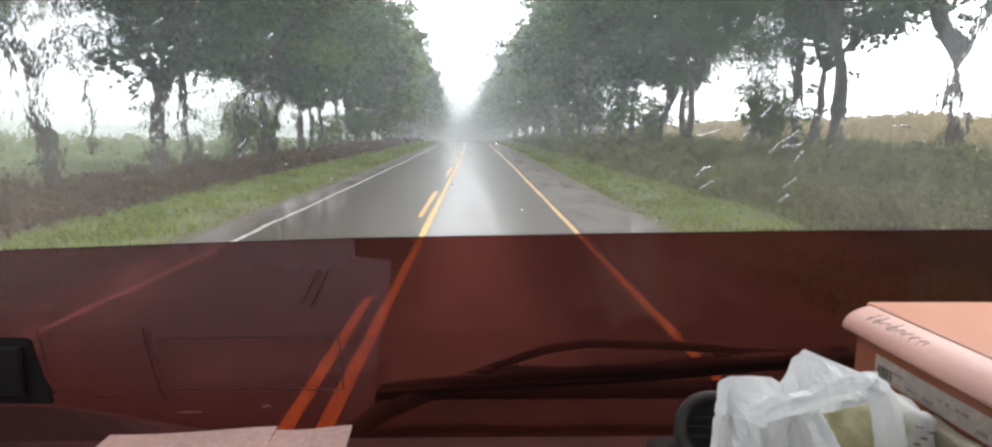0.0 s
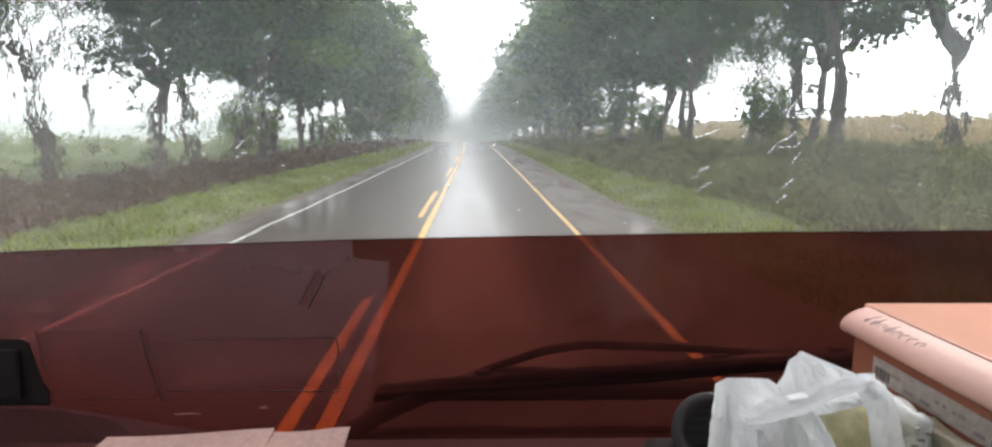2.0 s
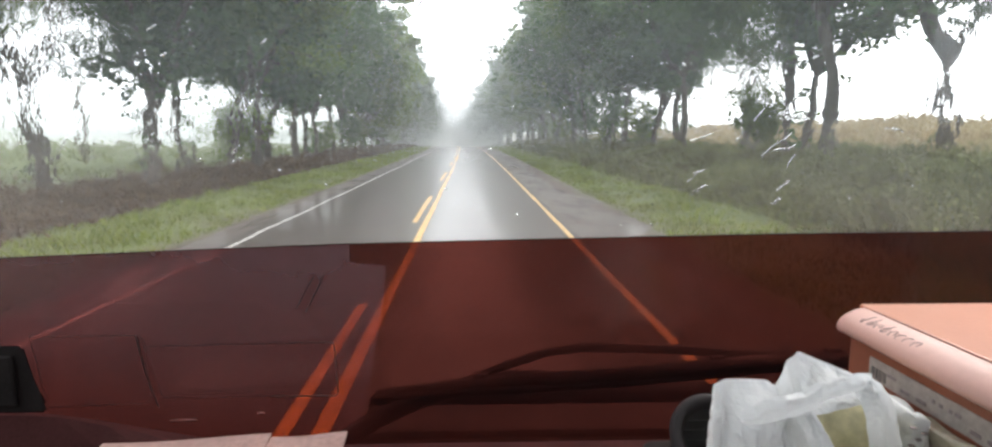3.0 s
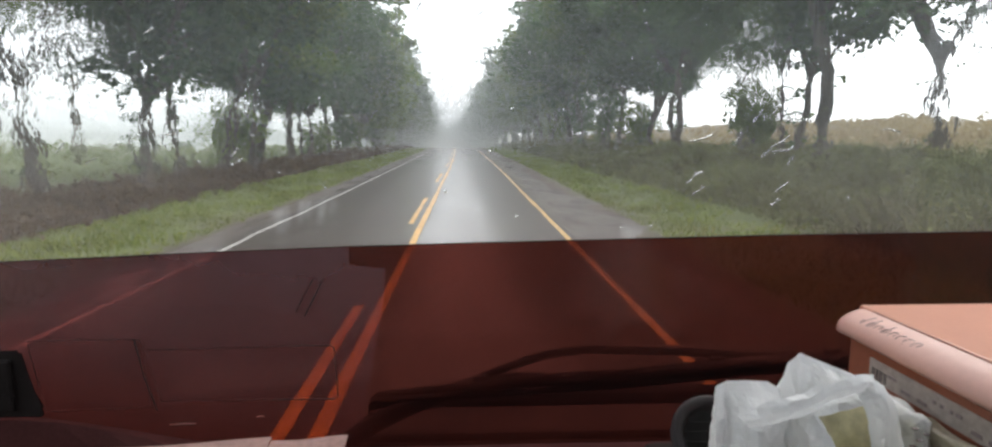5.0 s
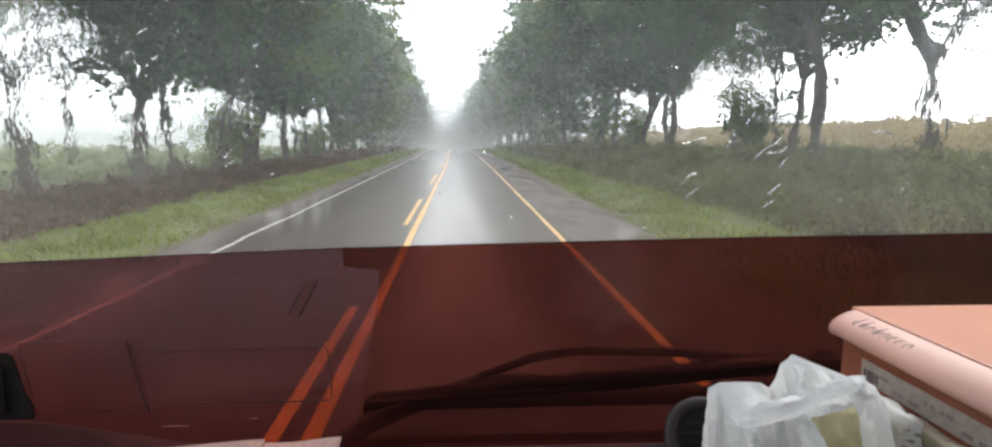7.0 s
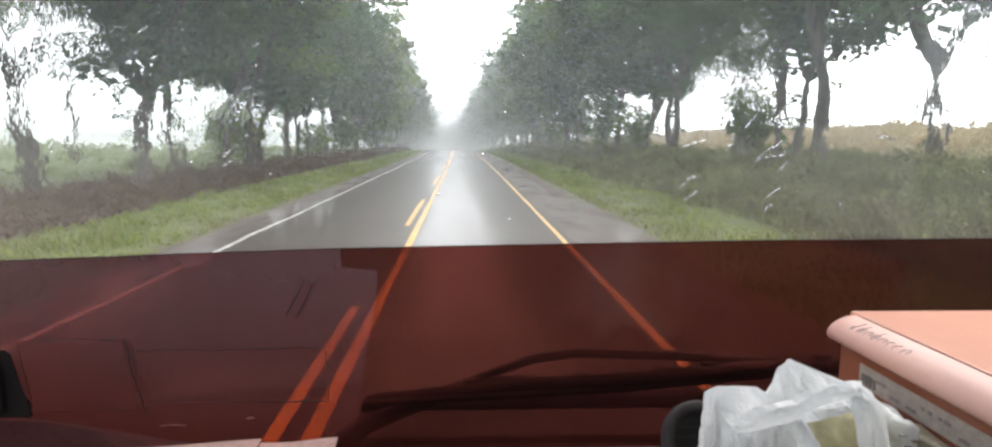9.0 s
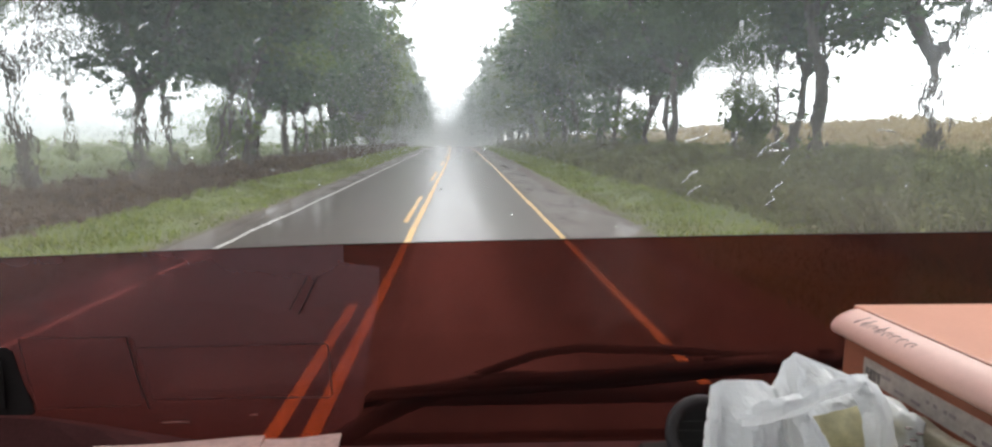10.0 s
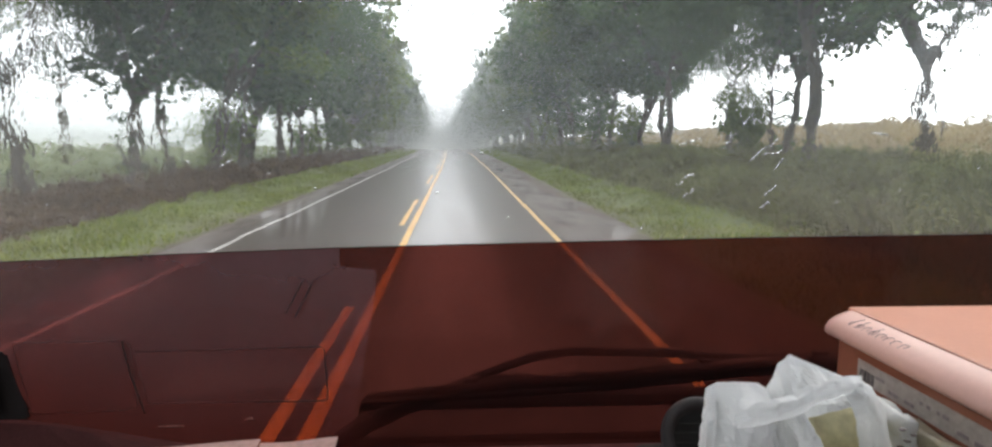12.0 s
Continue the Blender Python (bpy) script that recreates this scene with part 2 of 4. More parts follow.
FILM_REFLECTING = tinted_film("red_film_reflection", (0.482, 0.232, 0.212), (0.57, 0.50, 0.57), 0.165, 0.010)
FILM_LINE = surface("dark_film_line", (0.012, 0.008, 0.008), (0.03, 0.02, 0.018), 0.5, 20.0, 80.0, 0.1)
GLASS_IN = clear_water("windscreen_glass", 1.33)
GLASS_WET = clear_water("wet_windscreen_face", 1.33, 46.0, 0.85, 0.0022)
WATER = clear_water("rain_drop_water", 1.33)
RAIN = rain_material()
RUBBER = surface("black_rubber", (0.01, 0.01, 0.011), (0.025, 0.025, 0.027), 0.6, 12.0, 90.0, 0.2, 0.002)
WIPER_BLACK = surface("black_painted_steel", (0.006, 0.006, 0.008), (0.014, 0.014, 0.017), 0.5, 10.0, 80.0, 0.1, 0.002)
DASH = surface("dark_dash_plastic", (0.014, 0.012, 0.012), (0.026, 0.022, 0.022), 0.7, 8.0, 220.0, 0.4, 0.001, spec=0.15)
COWL = surface("wet_cowl_paint", (0.015, 0.012, 0.011), (0.027, 0.021, 0.0195), 0.6, 6.0, 90.0, 0.2, 0.001)
DASH_RED = surface("brown_dash_vinyl", (0.056, 0.020, 0.020), (0.084, 0.030, 0.029), 0.8, 6.0, 200.0, 0.4, 0.001, spec=0.06)
LINING = surface("grey_cab_lining", (0.42, 0.41, 0.40), (0.50, 0.49, 0.47), 0.85, 5.0, 150.0, 0.4, 0.002)
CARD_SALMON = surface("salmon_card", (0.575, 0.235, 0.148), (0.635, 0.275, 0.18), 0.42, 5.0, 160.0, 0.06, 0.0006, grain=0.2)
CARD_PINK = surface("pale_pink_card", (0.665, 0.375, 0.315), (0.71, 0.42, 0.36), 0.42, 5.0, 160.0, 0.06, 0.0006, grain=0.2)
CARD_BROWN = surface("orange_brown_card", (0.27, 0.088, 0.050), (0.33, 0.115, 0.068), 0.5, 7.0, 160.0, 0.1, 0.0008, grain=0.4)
PAPER = surface("white_paper", (0.38, 0.33, 0.30), (0.46, 0.40, 0.365), 0.7, 9.0, 120.0, 0.15, 0.0008)
PAPER_PINK = surface("pinkish_paper", (0.38, 0.25, 0.23), (0.46, 0.31, 0.28), 0.6, 9.0, 120.0, 0.15, 0.0008)
INK = surface("dark_ink", (0.03, 0.03, 0.035), (0.07, 0.065, 0.07), 0.6, 30.0, 200.0, 0.0)
INK_GREY = surface("grey_ink", (0.20, 0.16, 0.17), (0.30, 0.25, 0.25), 0.6, 30.0, 200.0, 0.0)
BAG = bag_plastic()
OLIVE_PACK = surface("olive_brown_wrapper", (0.34, 0.29, 0.20), (0.54, 0.48, 0.36), 0.3, 22.0, 110.0, 0.4, 0.003)
YELLOW_PACK = surface("olive_yellow_wrapper", (0.56, 0.50, 0.26), (0.76, 0.70, 0.46), 0.35, 14.0, 90.0, 0.3, 0.003)
VENT_GREY = surface("dull_grey_plastic", (0.020, 0.0165, 0.0185), (0.033, 0.027, 0.030), 0.6, 12.0, 120.0, 0.1, 0.001)

# ---- mesh helpers ----


def mesh_from(name, verts, faces, mats, smooth=False, face_mats=None):
    me = bpy.data.meshes.new(name)
    me.from_pydata([tuple(map(float, v)) for v in verts], [], [tuple(map(int, q)) for q in faces])
    for m in mats if isinstance(mats, (list, tuple)) else [mats]:
        me.materials.append(m)
    if smooth:
        me.polygons.foreach_set("use_smooth", [True] * len(me.polygons))
    if face_mats is not None:
        me.polygons.foreach_set("material_index", face_mats)
    me.update()
    return me


def part(name, bm, mat, parent=None, label="", smooth=False):
    """Links a bmesh as one mesh object, under a thing where one is given."""
    me = bpy.data.meshes.new(name)
    bm.normal_update()
    bm.to_mesh(me)
    bm.free()
    me.materials.append(mat)
    if smooth:
        me.polygons.foreach_set("use_smooth", [True] * len(me.polygons))
    ob = new(name, me)
    ob.parent = parent
    if label:
        ob["label"] = label
    return ob


def empty(name, at=(0, 0, 0)):
    ob = new(name)
    ob.location = at
    return ob


def box_bm(x0, x1, y0, y1, z0, z1, bevel=0.0, segments=2, bm=None):
    bm = bm or bmesh.new()
    made = bmesh.ops.create_cube(bm, size=1.0)["verts"]
    for v in made:
        v.co = Vector(((x0 + x1) / 2 + v.co.x * (x1 - x0), (y0 + y1) / 2 + v.co.y * (y1 - y0), (z0 + z1) / 2 + v.co.z * (z1 - z0)))
    if bevel:
        edges = list({e for v in made for e in v.link_edges})
        bmesh.ops.bevel(bm, geom=edges, offset=bevel, segments=segments, affect="EDGES", profile=0.5)
    return bm


def tube_bm(points, radii, sides=8, bm=None, cap=True):
    """A round tube through points, with a radius for each."""
    bm = bm or bmesh.new()
    pts = [Vector(p) for p in points]
    rings = []
    for i, p in enumerate(pts):
        d = (pts[min(i + 1, len(pts) - 1)] - pts[max(i - 1, 0)]).normalized()
        a = d.cross(Vector((0.31, 0.95, 0.05)) if abs(d.y) < 0.9 else Vector((1, 0, 0))).normalized()
        b = d.cross(a)
        r = radii[i] if isinstance(radii, (list, tuple)) else radii
        rings.append([bm.verts.new(p + (a * math.cos(k * math.tau / sides) + b * math.sin(k * math.tau / sides)) * r) for k in range(sides)])
    for r0, r1 in zip(rings, rings[1:]):
        for k in range(sides):
            bm.faces.new((r0[k], r0[(k + 1) % sides], r1[(k + 1) % sides], r1[k]))
    if cap:
        bm.faces.new(rings[0][::-1])
        bm.faces.new(rings[-1])
    return bm


# ---- the lie of the land ----
LINE_LEFT, LINE_MID, LINE_RIGHT = -4.85, -1.15, 2.25


def bend(y):
    """How far the road has swung across at y."""
    s = np.clip(np.asarray(y, float) - 30.0, 0, 230)
    return -1.1e-4 * s * s - np.clip(np.asarray(y, float) - 260, 0, None) * 0.0506


def dip(y):
    """The road's own height at y: it falls away past a low crest."""
    s = np.clip(np.asarray(y, float) - 85.0, 0, 200)
    return -1.3e-4 * s * s - np.clip(np.asarray(y, float) - 285, 0, None) * 0.01


def smooth_step(a, b, x):
    t = np.clip((x - a) / (b - a), 0, 1)
    return t * t * (3 - 2 * t)


def land(u, y):
    """Height of the ground, u metres to the right of the road's own line."""
    u, y = np.asarray(u, float), np.asarray(y, float)
    base = dip(y) * (1 - smooth_step(60, 200, np.abs(u)))
    base = base - 0.03 * (np.abs(u + 1.3) < 3.9)
    left = smooth_step(-6.0, -11.5, u) * 0.32 + smooth_step(-14, -30, u) * 0.1 + smooth_step(-120, -520, u) * 8.0 + smooth_step(-500, -1100, u) * 10.0
    right = smooth_step(5.0, 14.0, u) * 1.2 + smooth_step(12, 46, u) * 2.35 - smooth_step(46, 200, u) * 1.5 - smooth_step(200, 900, u) * 4
    lumps = (np.sin(u * 0.9 + np.sin(y * 0.31) * 2) * np.sin(y * 0.53 + 1.7)) * 0.07 * smooth_step(4.5, 8, np.abs(u + 1.3))
    return base + left + right + lumps


def place(u, y):
    """World point on the ground."""
    return float(u + bend(y)), float(y), float(land(u, y))


def strip(name, u0, u1, y0, y1, step, lift, mats, skip=None):
    """A thin sheet along the road, u0 to u1 across it."""
    ys = np.arange(y0, y1 + step * 0.5, step)
    us = (u0, u1) if not isinstance(u0, (list, tuple)) else u0
    verts, faces = [], []
    for y in ys:
        for u in us:
            verts.append((u + float(bend(y)), y, float(dip(y)) + lift))
    k = len(us)
    for i in range(len(ys) - 1):
        if skip and skip(ys[i]):
            continue
        for j in range(k - 1):
            faces.append((i * k + j, i * k + j + 1, (i + 1) * k + j + 1, (i + 1) * k + j))
    return new(name, mesh_from(name, verts, faces, mats, True))


# the ground, one sheet to the horizon
us = np.concatenate([-np.geomspace(2500, 40, 26), np.arange(-38, -14, 2.0), np.arange(-14, 16, 0.5), np.arange(16, 50, 2.0), np.geomspace(50, 2500, 26)])
ys = np.concatenate([-np.geomspace(600, 12, 10), np.arange(-10, 60, 1.0), np.arange(60, 160, 2.5), np.arange(160, 420, 8.0), np.geomspace(430, 3000, 18)])
uu, yy = np.meshgrid(us, ys)
zz = land(uu, yy)
far_fade = np.where(np.abs(uu) > 150, 0.0, 1.0)
xx = uu + bend(yy) * far_fade
gv = np.stack([xx.ravel(), yy.ravel(), zz.ravel()], 1)
nu, ny = len(us), len(ys)
ii, jj = np.meshgrid(np.arange(nu - 1), np.arange(ny - 1))
a0 = (jj * nu + ii).ravel()
gf = np.stack([a0, a0 + 1, a0 + nu + 1, a0 + nu], 1)
ground_me = mesh_from("ground", gv, gf, GROUND, True)
uvl = ground_me.uv_layers.new(name="UVMap")
loop_v = np.zeros(len(ground_me.loops), dtype=np.int32)
ground_me.loops.foreach_get("vertex_index", loop_v)
uvs = np.stack([np.clip(uu.ravel()[loop_v] / 200 + 0.5, 0, 1), yy.ravel()[loop_v] / 1000], 1)
uvl.data.foreach_set("uv", uvs.ravel())
tagged(new("ground", ground_me), "grassy verges and rising farm fields in the rain", "ground", kind="structure")

road = strip("road", [-5.15, -4.2, -3.2, -2.2, -1.15, 0.0, 1.2, 2.0, 2.45], 0, -30, 330, 3, 0.02, ASPHALT)
tagged(road, "wet dark grey two-lane asphalt road with sky sheen", "road", kind="structure")


def shoulder(name, inner, outer):
    """Gravel from the asphalt's edge out to a ragged line of grass."""
    ys = np.arange(-30, 200, 0.5)
    verts, faces = [], []
    for y in ys:
        rag = 0.28 * noise.noise(Vector((inner, y * 0.45, 0))) + 0.2 * noise.noise(Vector((inner, y * 1.7, 4)))
        for t in (0, 0.4, 0.75, 1):
            u = inner + (outer + rag - inner) * t
            verts.append((u + float(bend(y)), y, float(dip(y)) + 0.012 - 0.03 * t * t + 0.006 * noise.noise(Vector((u * 2, y * 2, 1)))))
    for i in range(len(ys) - 1):
        for j in range(3):
            q = (i * 4 + j, i * 4 + j + 1, i * 4 + j + 5, i * 4 + j + 4)
            faces.append(q if outer > inner else q[::-1])
    return tagged(new(name, mesh_from(name, verts, faces, GRAVEL, True)), "wet grey-brown gravel road shoulder with ragged grass edge", "road shoulder", kind="structure")


shoulder("shoulder_left", -5.15, -6.3)
shoulder("shoulder_right", 2.45, 4.75)



tagged(strip("edge_line_left", LINE_LEFT - 0.055, LINE_LEFT + 0.055, -30, 320, 2, 0.026, PAINT_WHITE), "worn white painted edge line on wet asphalt", "road marking", kind="structure")
tagged(strip("edge_line_right", LINE_RIGHT - 0.06, LINE_RIGHT + 0.06, -30, 320, 2, 0.026, PAINT_PALE), "worn pale yellow painted edge line on wet asphalt", "road marking", kind="structure")
tagged(strip("centre_line_solid", LINE_MID - 0.07, LINE_MID + 0.07, -30, 320, 2, 0.026, PAINT_YELLOW), "solid yellow painted centre line on wet asphalt", "road marking", kind="structure")
for y0 in np.arange(1.6, 150, 15.0):
    tagged(strip("centre_dash", LINE_MID - 0.36, LINE_MID - 0.23, float(y0), float(y0) + 7.0, 1.0, 0.026, PAINT_YELLOW), "broken yellow centre line dash on wet asphalt", "road marking", "broken centre line", "structure")

# ---- trees ----
rng = np.random.default_rng(7)


def leaf_cloud(name, centres, size, mat, rg, droop=0.3):
    """Many small folded leaf sprays, one at each centre."""
    n = len(centres)
    az, tilt = rg.uniform(0, math.tau, n), rg.normal(0, 0.7, n)
    d = np.stack([np.cos(az) * np.cos(tilt), np.sin(az) * np.cos(tilt), np.sin(tilt) - droop], 1)
    d /= np.linalg.norm(d, axis=1, keepdims=True)
    s = np.cross(d, rg.normal(0, 1, (n, 3)) + np.array([0, 0, 1.2]))
    s /= np.linalg.norm(s, axis=1, keepdims=True)
    up = np.cross(s, d)
    L = (size * rg.uniform(0.6, 1.4, n))[:, None]
    w = L * 0.36
    v = np.empty((n, 4, 3))
    v[:, 0] = centres
    v[:, 1] = centres + d * L * 0.5 + s * w - up * w * 0.3
    v[:, 2] = centres + d * L
    v[:, 3] = centres + d * L * 0.5 - s * w - up * w * 0.3
    idx = np.arange(n)[:, None] * 4
    faces = np.concatenate([np.concatenate([idx, idx + 1, idx + 2], 1), np.concatenate([idx, idx + 2, idx + 3], 1)], 0)
    return quick_mesh(name, v.reshape(-1, 3), faces, mat)


def quick_mesh(name, verts, tris, mat):
    me = bpy.data.meshes.new(name)
    me.vertices.add(len(verts))
    me.vertices.foreach_set("co", np.ascontiguousarray(verts, dtype=np.float32).ravel())
    k = tris.shape[1]
    me.loops.add(len(tris) * k)
    me.loops.foreach_set("vertex_index", np.ascontiguousarray(tris, dtype=np.int32).ravel())
    me.polygons.add(len(tris))
    me.polygons.foreach_set("loop_start", np.arange(0, len(tris) * k, k, dtype=np.int32))
    me.materials.append(mat)
    me.update(calc_edges=True)
    return me


def make_tree(seed, tall, crown_low, spread, leaves, leaf_size, mat, label, stems=1):
    rg = np.random.default_rng(seed)
    root = empty("tree")
    bm = bmesh.new()
    tips, limbs = [], []
    for s in range(stems):
        off = rg.normal(0, 0.25, 2) if stems > 1 else np.zeros(2)
        lean = rg.normal(0, 0.07, 2) + off * 0.25
        fork = crown_low * rg.uniform(0.75, 1.15)
        r0 = min(rg.uniform(0.22, 0.33), tall * 0.019) / (1 + 0.35 * (stems - 1))
        pts, rad = [], []
        for k in range(7):
            h = -0.5 + (fork + 0.5) * k / 6
            wob = rg.normal(0, 0.07, 2)
            pts.append((off[0] + lean[0] * h + wob[0], off[1] + lean[1] * h + wob[1], h))
            rad.append(r0 * (1.35 if k == 0 else 1.12 if k == 1 else 1 - 0.07 * k))
        tube_bm(pts, rad, 9, bm)
        top = Vector(pts[-1])
        for b in range(int(rg.integers(3, 6))):
            az = rg.uniform(0, math.tau)
            out = rg.uniform(0.25, 0.75) * spread
            rise = rg.uniform(0.35, 0.95) * (tall - fork)
            q, rr = [], []
            for k in range(6):
                t = k / 5
                q.append(top + Vector((math.cos(az) * out * t ** 0.85 + rg.normal(0, 0.18) * t, math.sin(az) * out * t ** 0.85 + rg.normal(0, 0.18) * t, rise * t ** 1.15)))
                rr.append(r0 * 0.6 * (1 - 0.8 * t))
            lb = tube_bm(q, rr, 6, cap=False)
            tips += q[2:]
            for c in range(3):
                base = q[int(rg.integers(1, 5))]
                a2 = az + rg.normal(0, 1.0)
                e = base + Vector((math.cos(a2), math.sin(a2), rg.uniform(-0.25, 0.7))) * rg.uniform(min(1.2, 0.22 * spread), 0.42 * spread)
                mid = (base + e) / 2 + Vector(rg.normal(0, 0.15, 3))
                tube_bm([base, mid, e], [r0 * 0.26, r0 * 0.17, r0 * 0.07], 5, lb, cap=False)
                tips += [mid, e]
            limbs.append(lb)
    trunk = part("trunk", bm, BARK, root, "dark wet trunk", smooth=True)
    for lb in limbs:
        part("limb", lb, BARK, trunk, smooth=True)
    # clumps of leaves on the limbs and out to an uneven shell
    cz, hz = (tall + crown_low) / 2, (tall - crown_low) / 2
    clumps = [np.array(t) for t in tips]
    while len(clumps) < 95:
        v = rg.normal(0, 1, 3)
        v /= np.linalg.norm(v)
        lump = 0.78 + 0.22 * math.sin(v[0] * 4.1 + seed) * math.sin(v[1] * 3.7 + seed * 2) + 0.12 * math.sin(v[2] * 7 + seed)
        r = rg.uniform(0.45, 1.0) ** 0.5 * lump
        wide = 1.0 if v[2] < 0.3 else 1.0 - 0.25 * (v[2] - 0.3)
        clumps.append(np.array([v[0] * r * spread * wide, v[1] * r * spread * wide, cz + v[2] * r * hz]))
    clumps = np.array(clumps)
    weight = rg.uniform(0.3, 1.5, len(clumps))
    which = rg.choice(len(clumps), leaves, p=weight / weight.sum())
    size = rg.uniform(0.45, 1.15, len(clumps)) * (0.14 * spread + 0.25)
    g = rg.normal(0, 1, (leaves, 3)) * np.array([1.0, 1.0, 0.6])
    c = clumps[which] + g * size[which][:, None] * 0.62
    # a few shoots on the trunk
    ns = leaves // 220
    hs = rg.uniform(0.6, crown_low, ns)
    hs = np.round(hs / 0.9) * 0.9 + rg.normal(0, 0.12, ns)
    sh = np.stack([np.sin(hs * 9) * 0.25 + rg.normal(0, 0.16, ns), np.cos(hs * 7) * 0.25 + rg.normal(0, 0.16, ns), hs], 1)
    crown = new("crown", leaf_cloud("crown", np.concatenate([c, sh]), leaf_size, mat, rg))
    crown.parent = root
    return tagged(root, label, "tree", "avenue of roadside trees")


DARK, LIGHT = "tall dark green roadside tree with dense wet crown", "tall lighter green roadside tree with loose feathery crown"
tall_trees = [
    make_tree(11, 16.5, 4.2, 6.2, 21000, 0.22, LEAF_DARK, DARK),
    make_tree(12, 15.0, 3.6, 5.6, 21000, 0.22, LEAF_DARK, DARK, 2),
    make_tree(13, 17.5, 4.6, 6.4, 21000, 0.22, LEAF_LIGHT, LIGHT),
    make_tree(14, 15.5, 3.0, 6.0, 21000, 0.22, LEAF_DARK, DARK, 2),
    make_tree(15, 15.0, 4.4, 5.2, 8500, 0.22, LEAF_DARK, "slender dark roadside tree with thin see-through crown"),
    make_tree(16, 14.5, 4.0, 5.0, 17000, 0.15, LEAF_DARK, "slender dark roadside tree with thin feathery crown"),
    make_tree(17, 15.5, 4.8, 5.4, 17000, 0.15, LEAF_LIGHT, "slender lighter green roadside tree with loose crown"),
]
far_trees = [
    make_tree(21, 16.5, 2.9, 6.3, 4200, 0.56, LEAF_DARK, DARK),
    make_tree(22, 15.5, 3.3, 5.8, 4200, 0.56, LEAF_LIGHT, LIGHT),
    make_tree(23, 17.0, 3.7, 6.3, 4200, 0.56, LEAF_DARK, DARK, 2),
]
last_trees = [
    make_tree(41, 16.5, 3.0, 6.3, 1500, 0.95, LEAF_DARK, DARK),
    make_tree(42, 16.0, 3.2, 6.2, 1500, 0.95, LEAF_DARK, DARK),
]
used = set()


def plant(kinds, k, u, y, turn, size):
    x, yy_, z = place(u, y)
    m = pose(x, yy_, z - 0.05, 0, 0, turn) @ Matrix.Diagonal((size, size, size, 1))
    src = kinds[k]
    if src.name not in used:
        used.add(src.name)
        src.matrix_basis = m
    else:
        ob = copy_thing(src, pose(x, yy_, z - 0.05, 0, 0, turn))
        ob.scale = (size, size, size)


left_row = [(-13.0, 9.0, 5), (-12.4, 16.5, 6), (-12.9, 20.0, 5), (-11.6, 23.5, 1), (-12.4, 28.5, 4), (-11.9, 32.5, 2), (-11.5, 36.2, 4), (-12.4, 40.0, 3), (-11.8, 44.0, 2), (-12.2, 51.0, 1), (-11.9, 58.0, 0)]
right_row = [(13.2, 12.0, 3), (15.0, 20.0, 5), (13.0, 23.2, 6), (13.4, 26.5, 1), (13.9, 33.0, 4), (13.2, 39.5, 4), (13.6, 42.4, 4), (12.9, 45.5, 3), (12.3, 52.0, 0), (12.4, 58.5, 2)]
for row in (left_row, right_row):
    for u, y, k in row:
        plant(tall_trees, k, u, y, rng.uniform(0, 360), rng.uniform(0.95, 1.08) * (1.08 if u > 0 else 1.0))
for side in (-12.0, 11.4):
    y = 65.0
    while y < 330:
        plant(far_trees if y < 150 else last_trees, int(rng.integers(0, 3 if y < 150 else 2)), side + rng.normal(0, 0.5), y, rng.uniform(0, 360), rng.uniform(0.95, 1.15) * (1.12 if side > 0 else 1.0))
        y += rng.uniform(6.0, 9.0)

for u, y in ((-24, 338), (-9, 346), (-3, 352), (3, 349), (9, 344), (22, 340), (-16, 356), (15, 358)):
    plant(last_trees, int(rng.integers(0, 2)), float(u), float(y), rng.uniform(0, 360), rng.uniform(1.0, 1.15))

# young growth between the trunks
SHRUB = "young leafy green tree growing between the taller trunks"
shrubs = [make_tree(31, 4.6, 1.0, 1.7, 1700, 0.22, LEAF_DARK, SHRUB), make_tree(32, 3.6, 0.7, 1.5, 1500, 0.2, LEAF_LIGHT, SHRUB, 2)]
for u, y in ((-12.8, 36.5), (-12.3, 55.0), (-11.5, 63.0), (-12.4, 71.0), (-12.0, 82.0), (-12.5, 94.0), (-11.8, 108.0),
             (13.6, 30.5), (13.0, 48.5), (12.4, 56.0), (13.1, 62.0), (12.2, 68.0), (12.8, 75.0), (12.0, 81.0), (12.7, 88.0), (12.2, 97.0), (12.6, 106.0), (12.1, 118.0)):
    plant(shrubs, int(rng.integers(0, 2)), u, y, rng.uniform(0, 360), rng.uniform(0.8, 1.3))

# ---- grass, weeds and crops ----


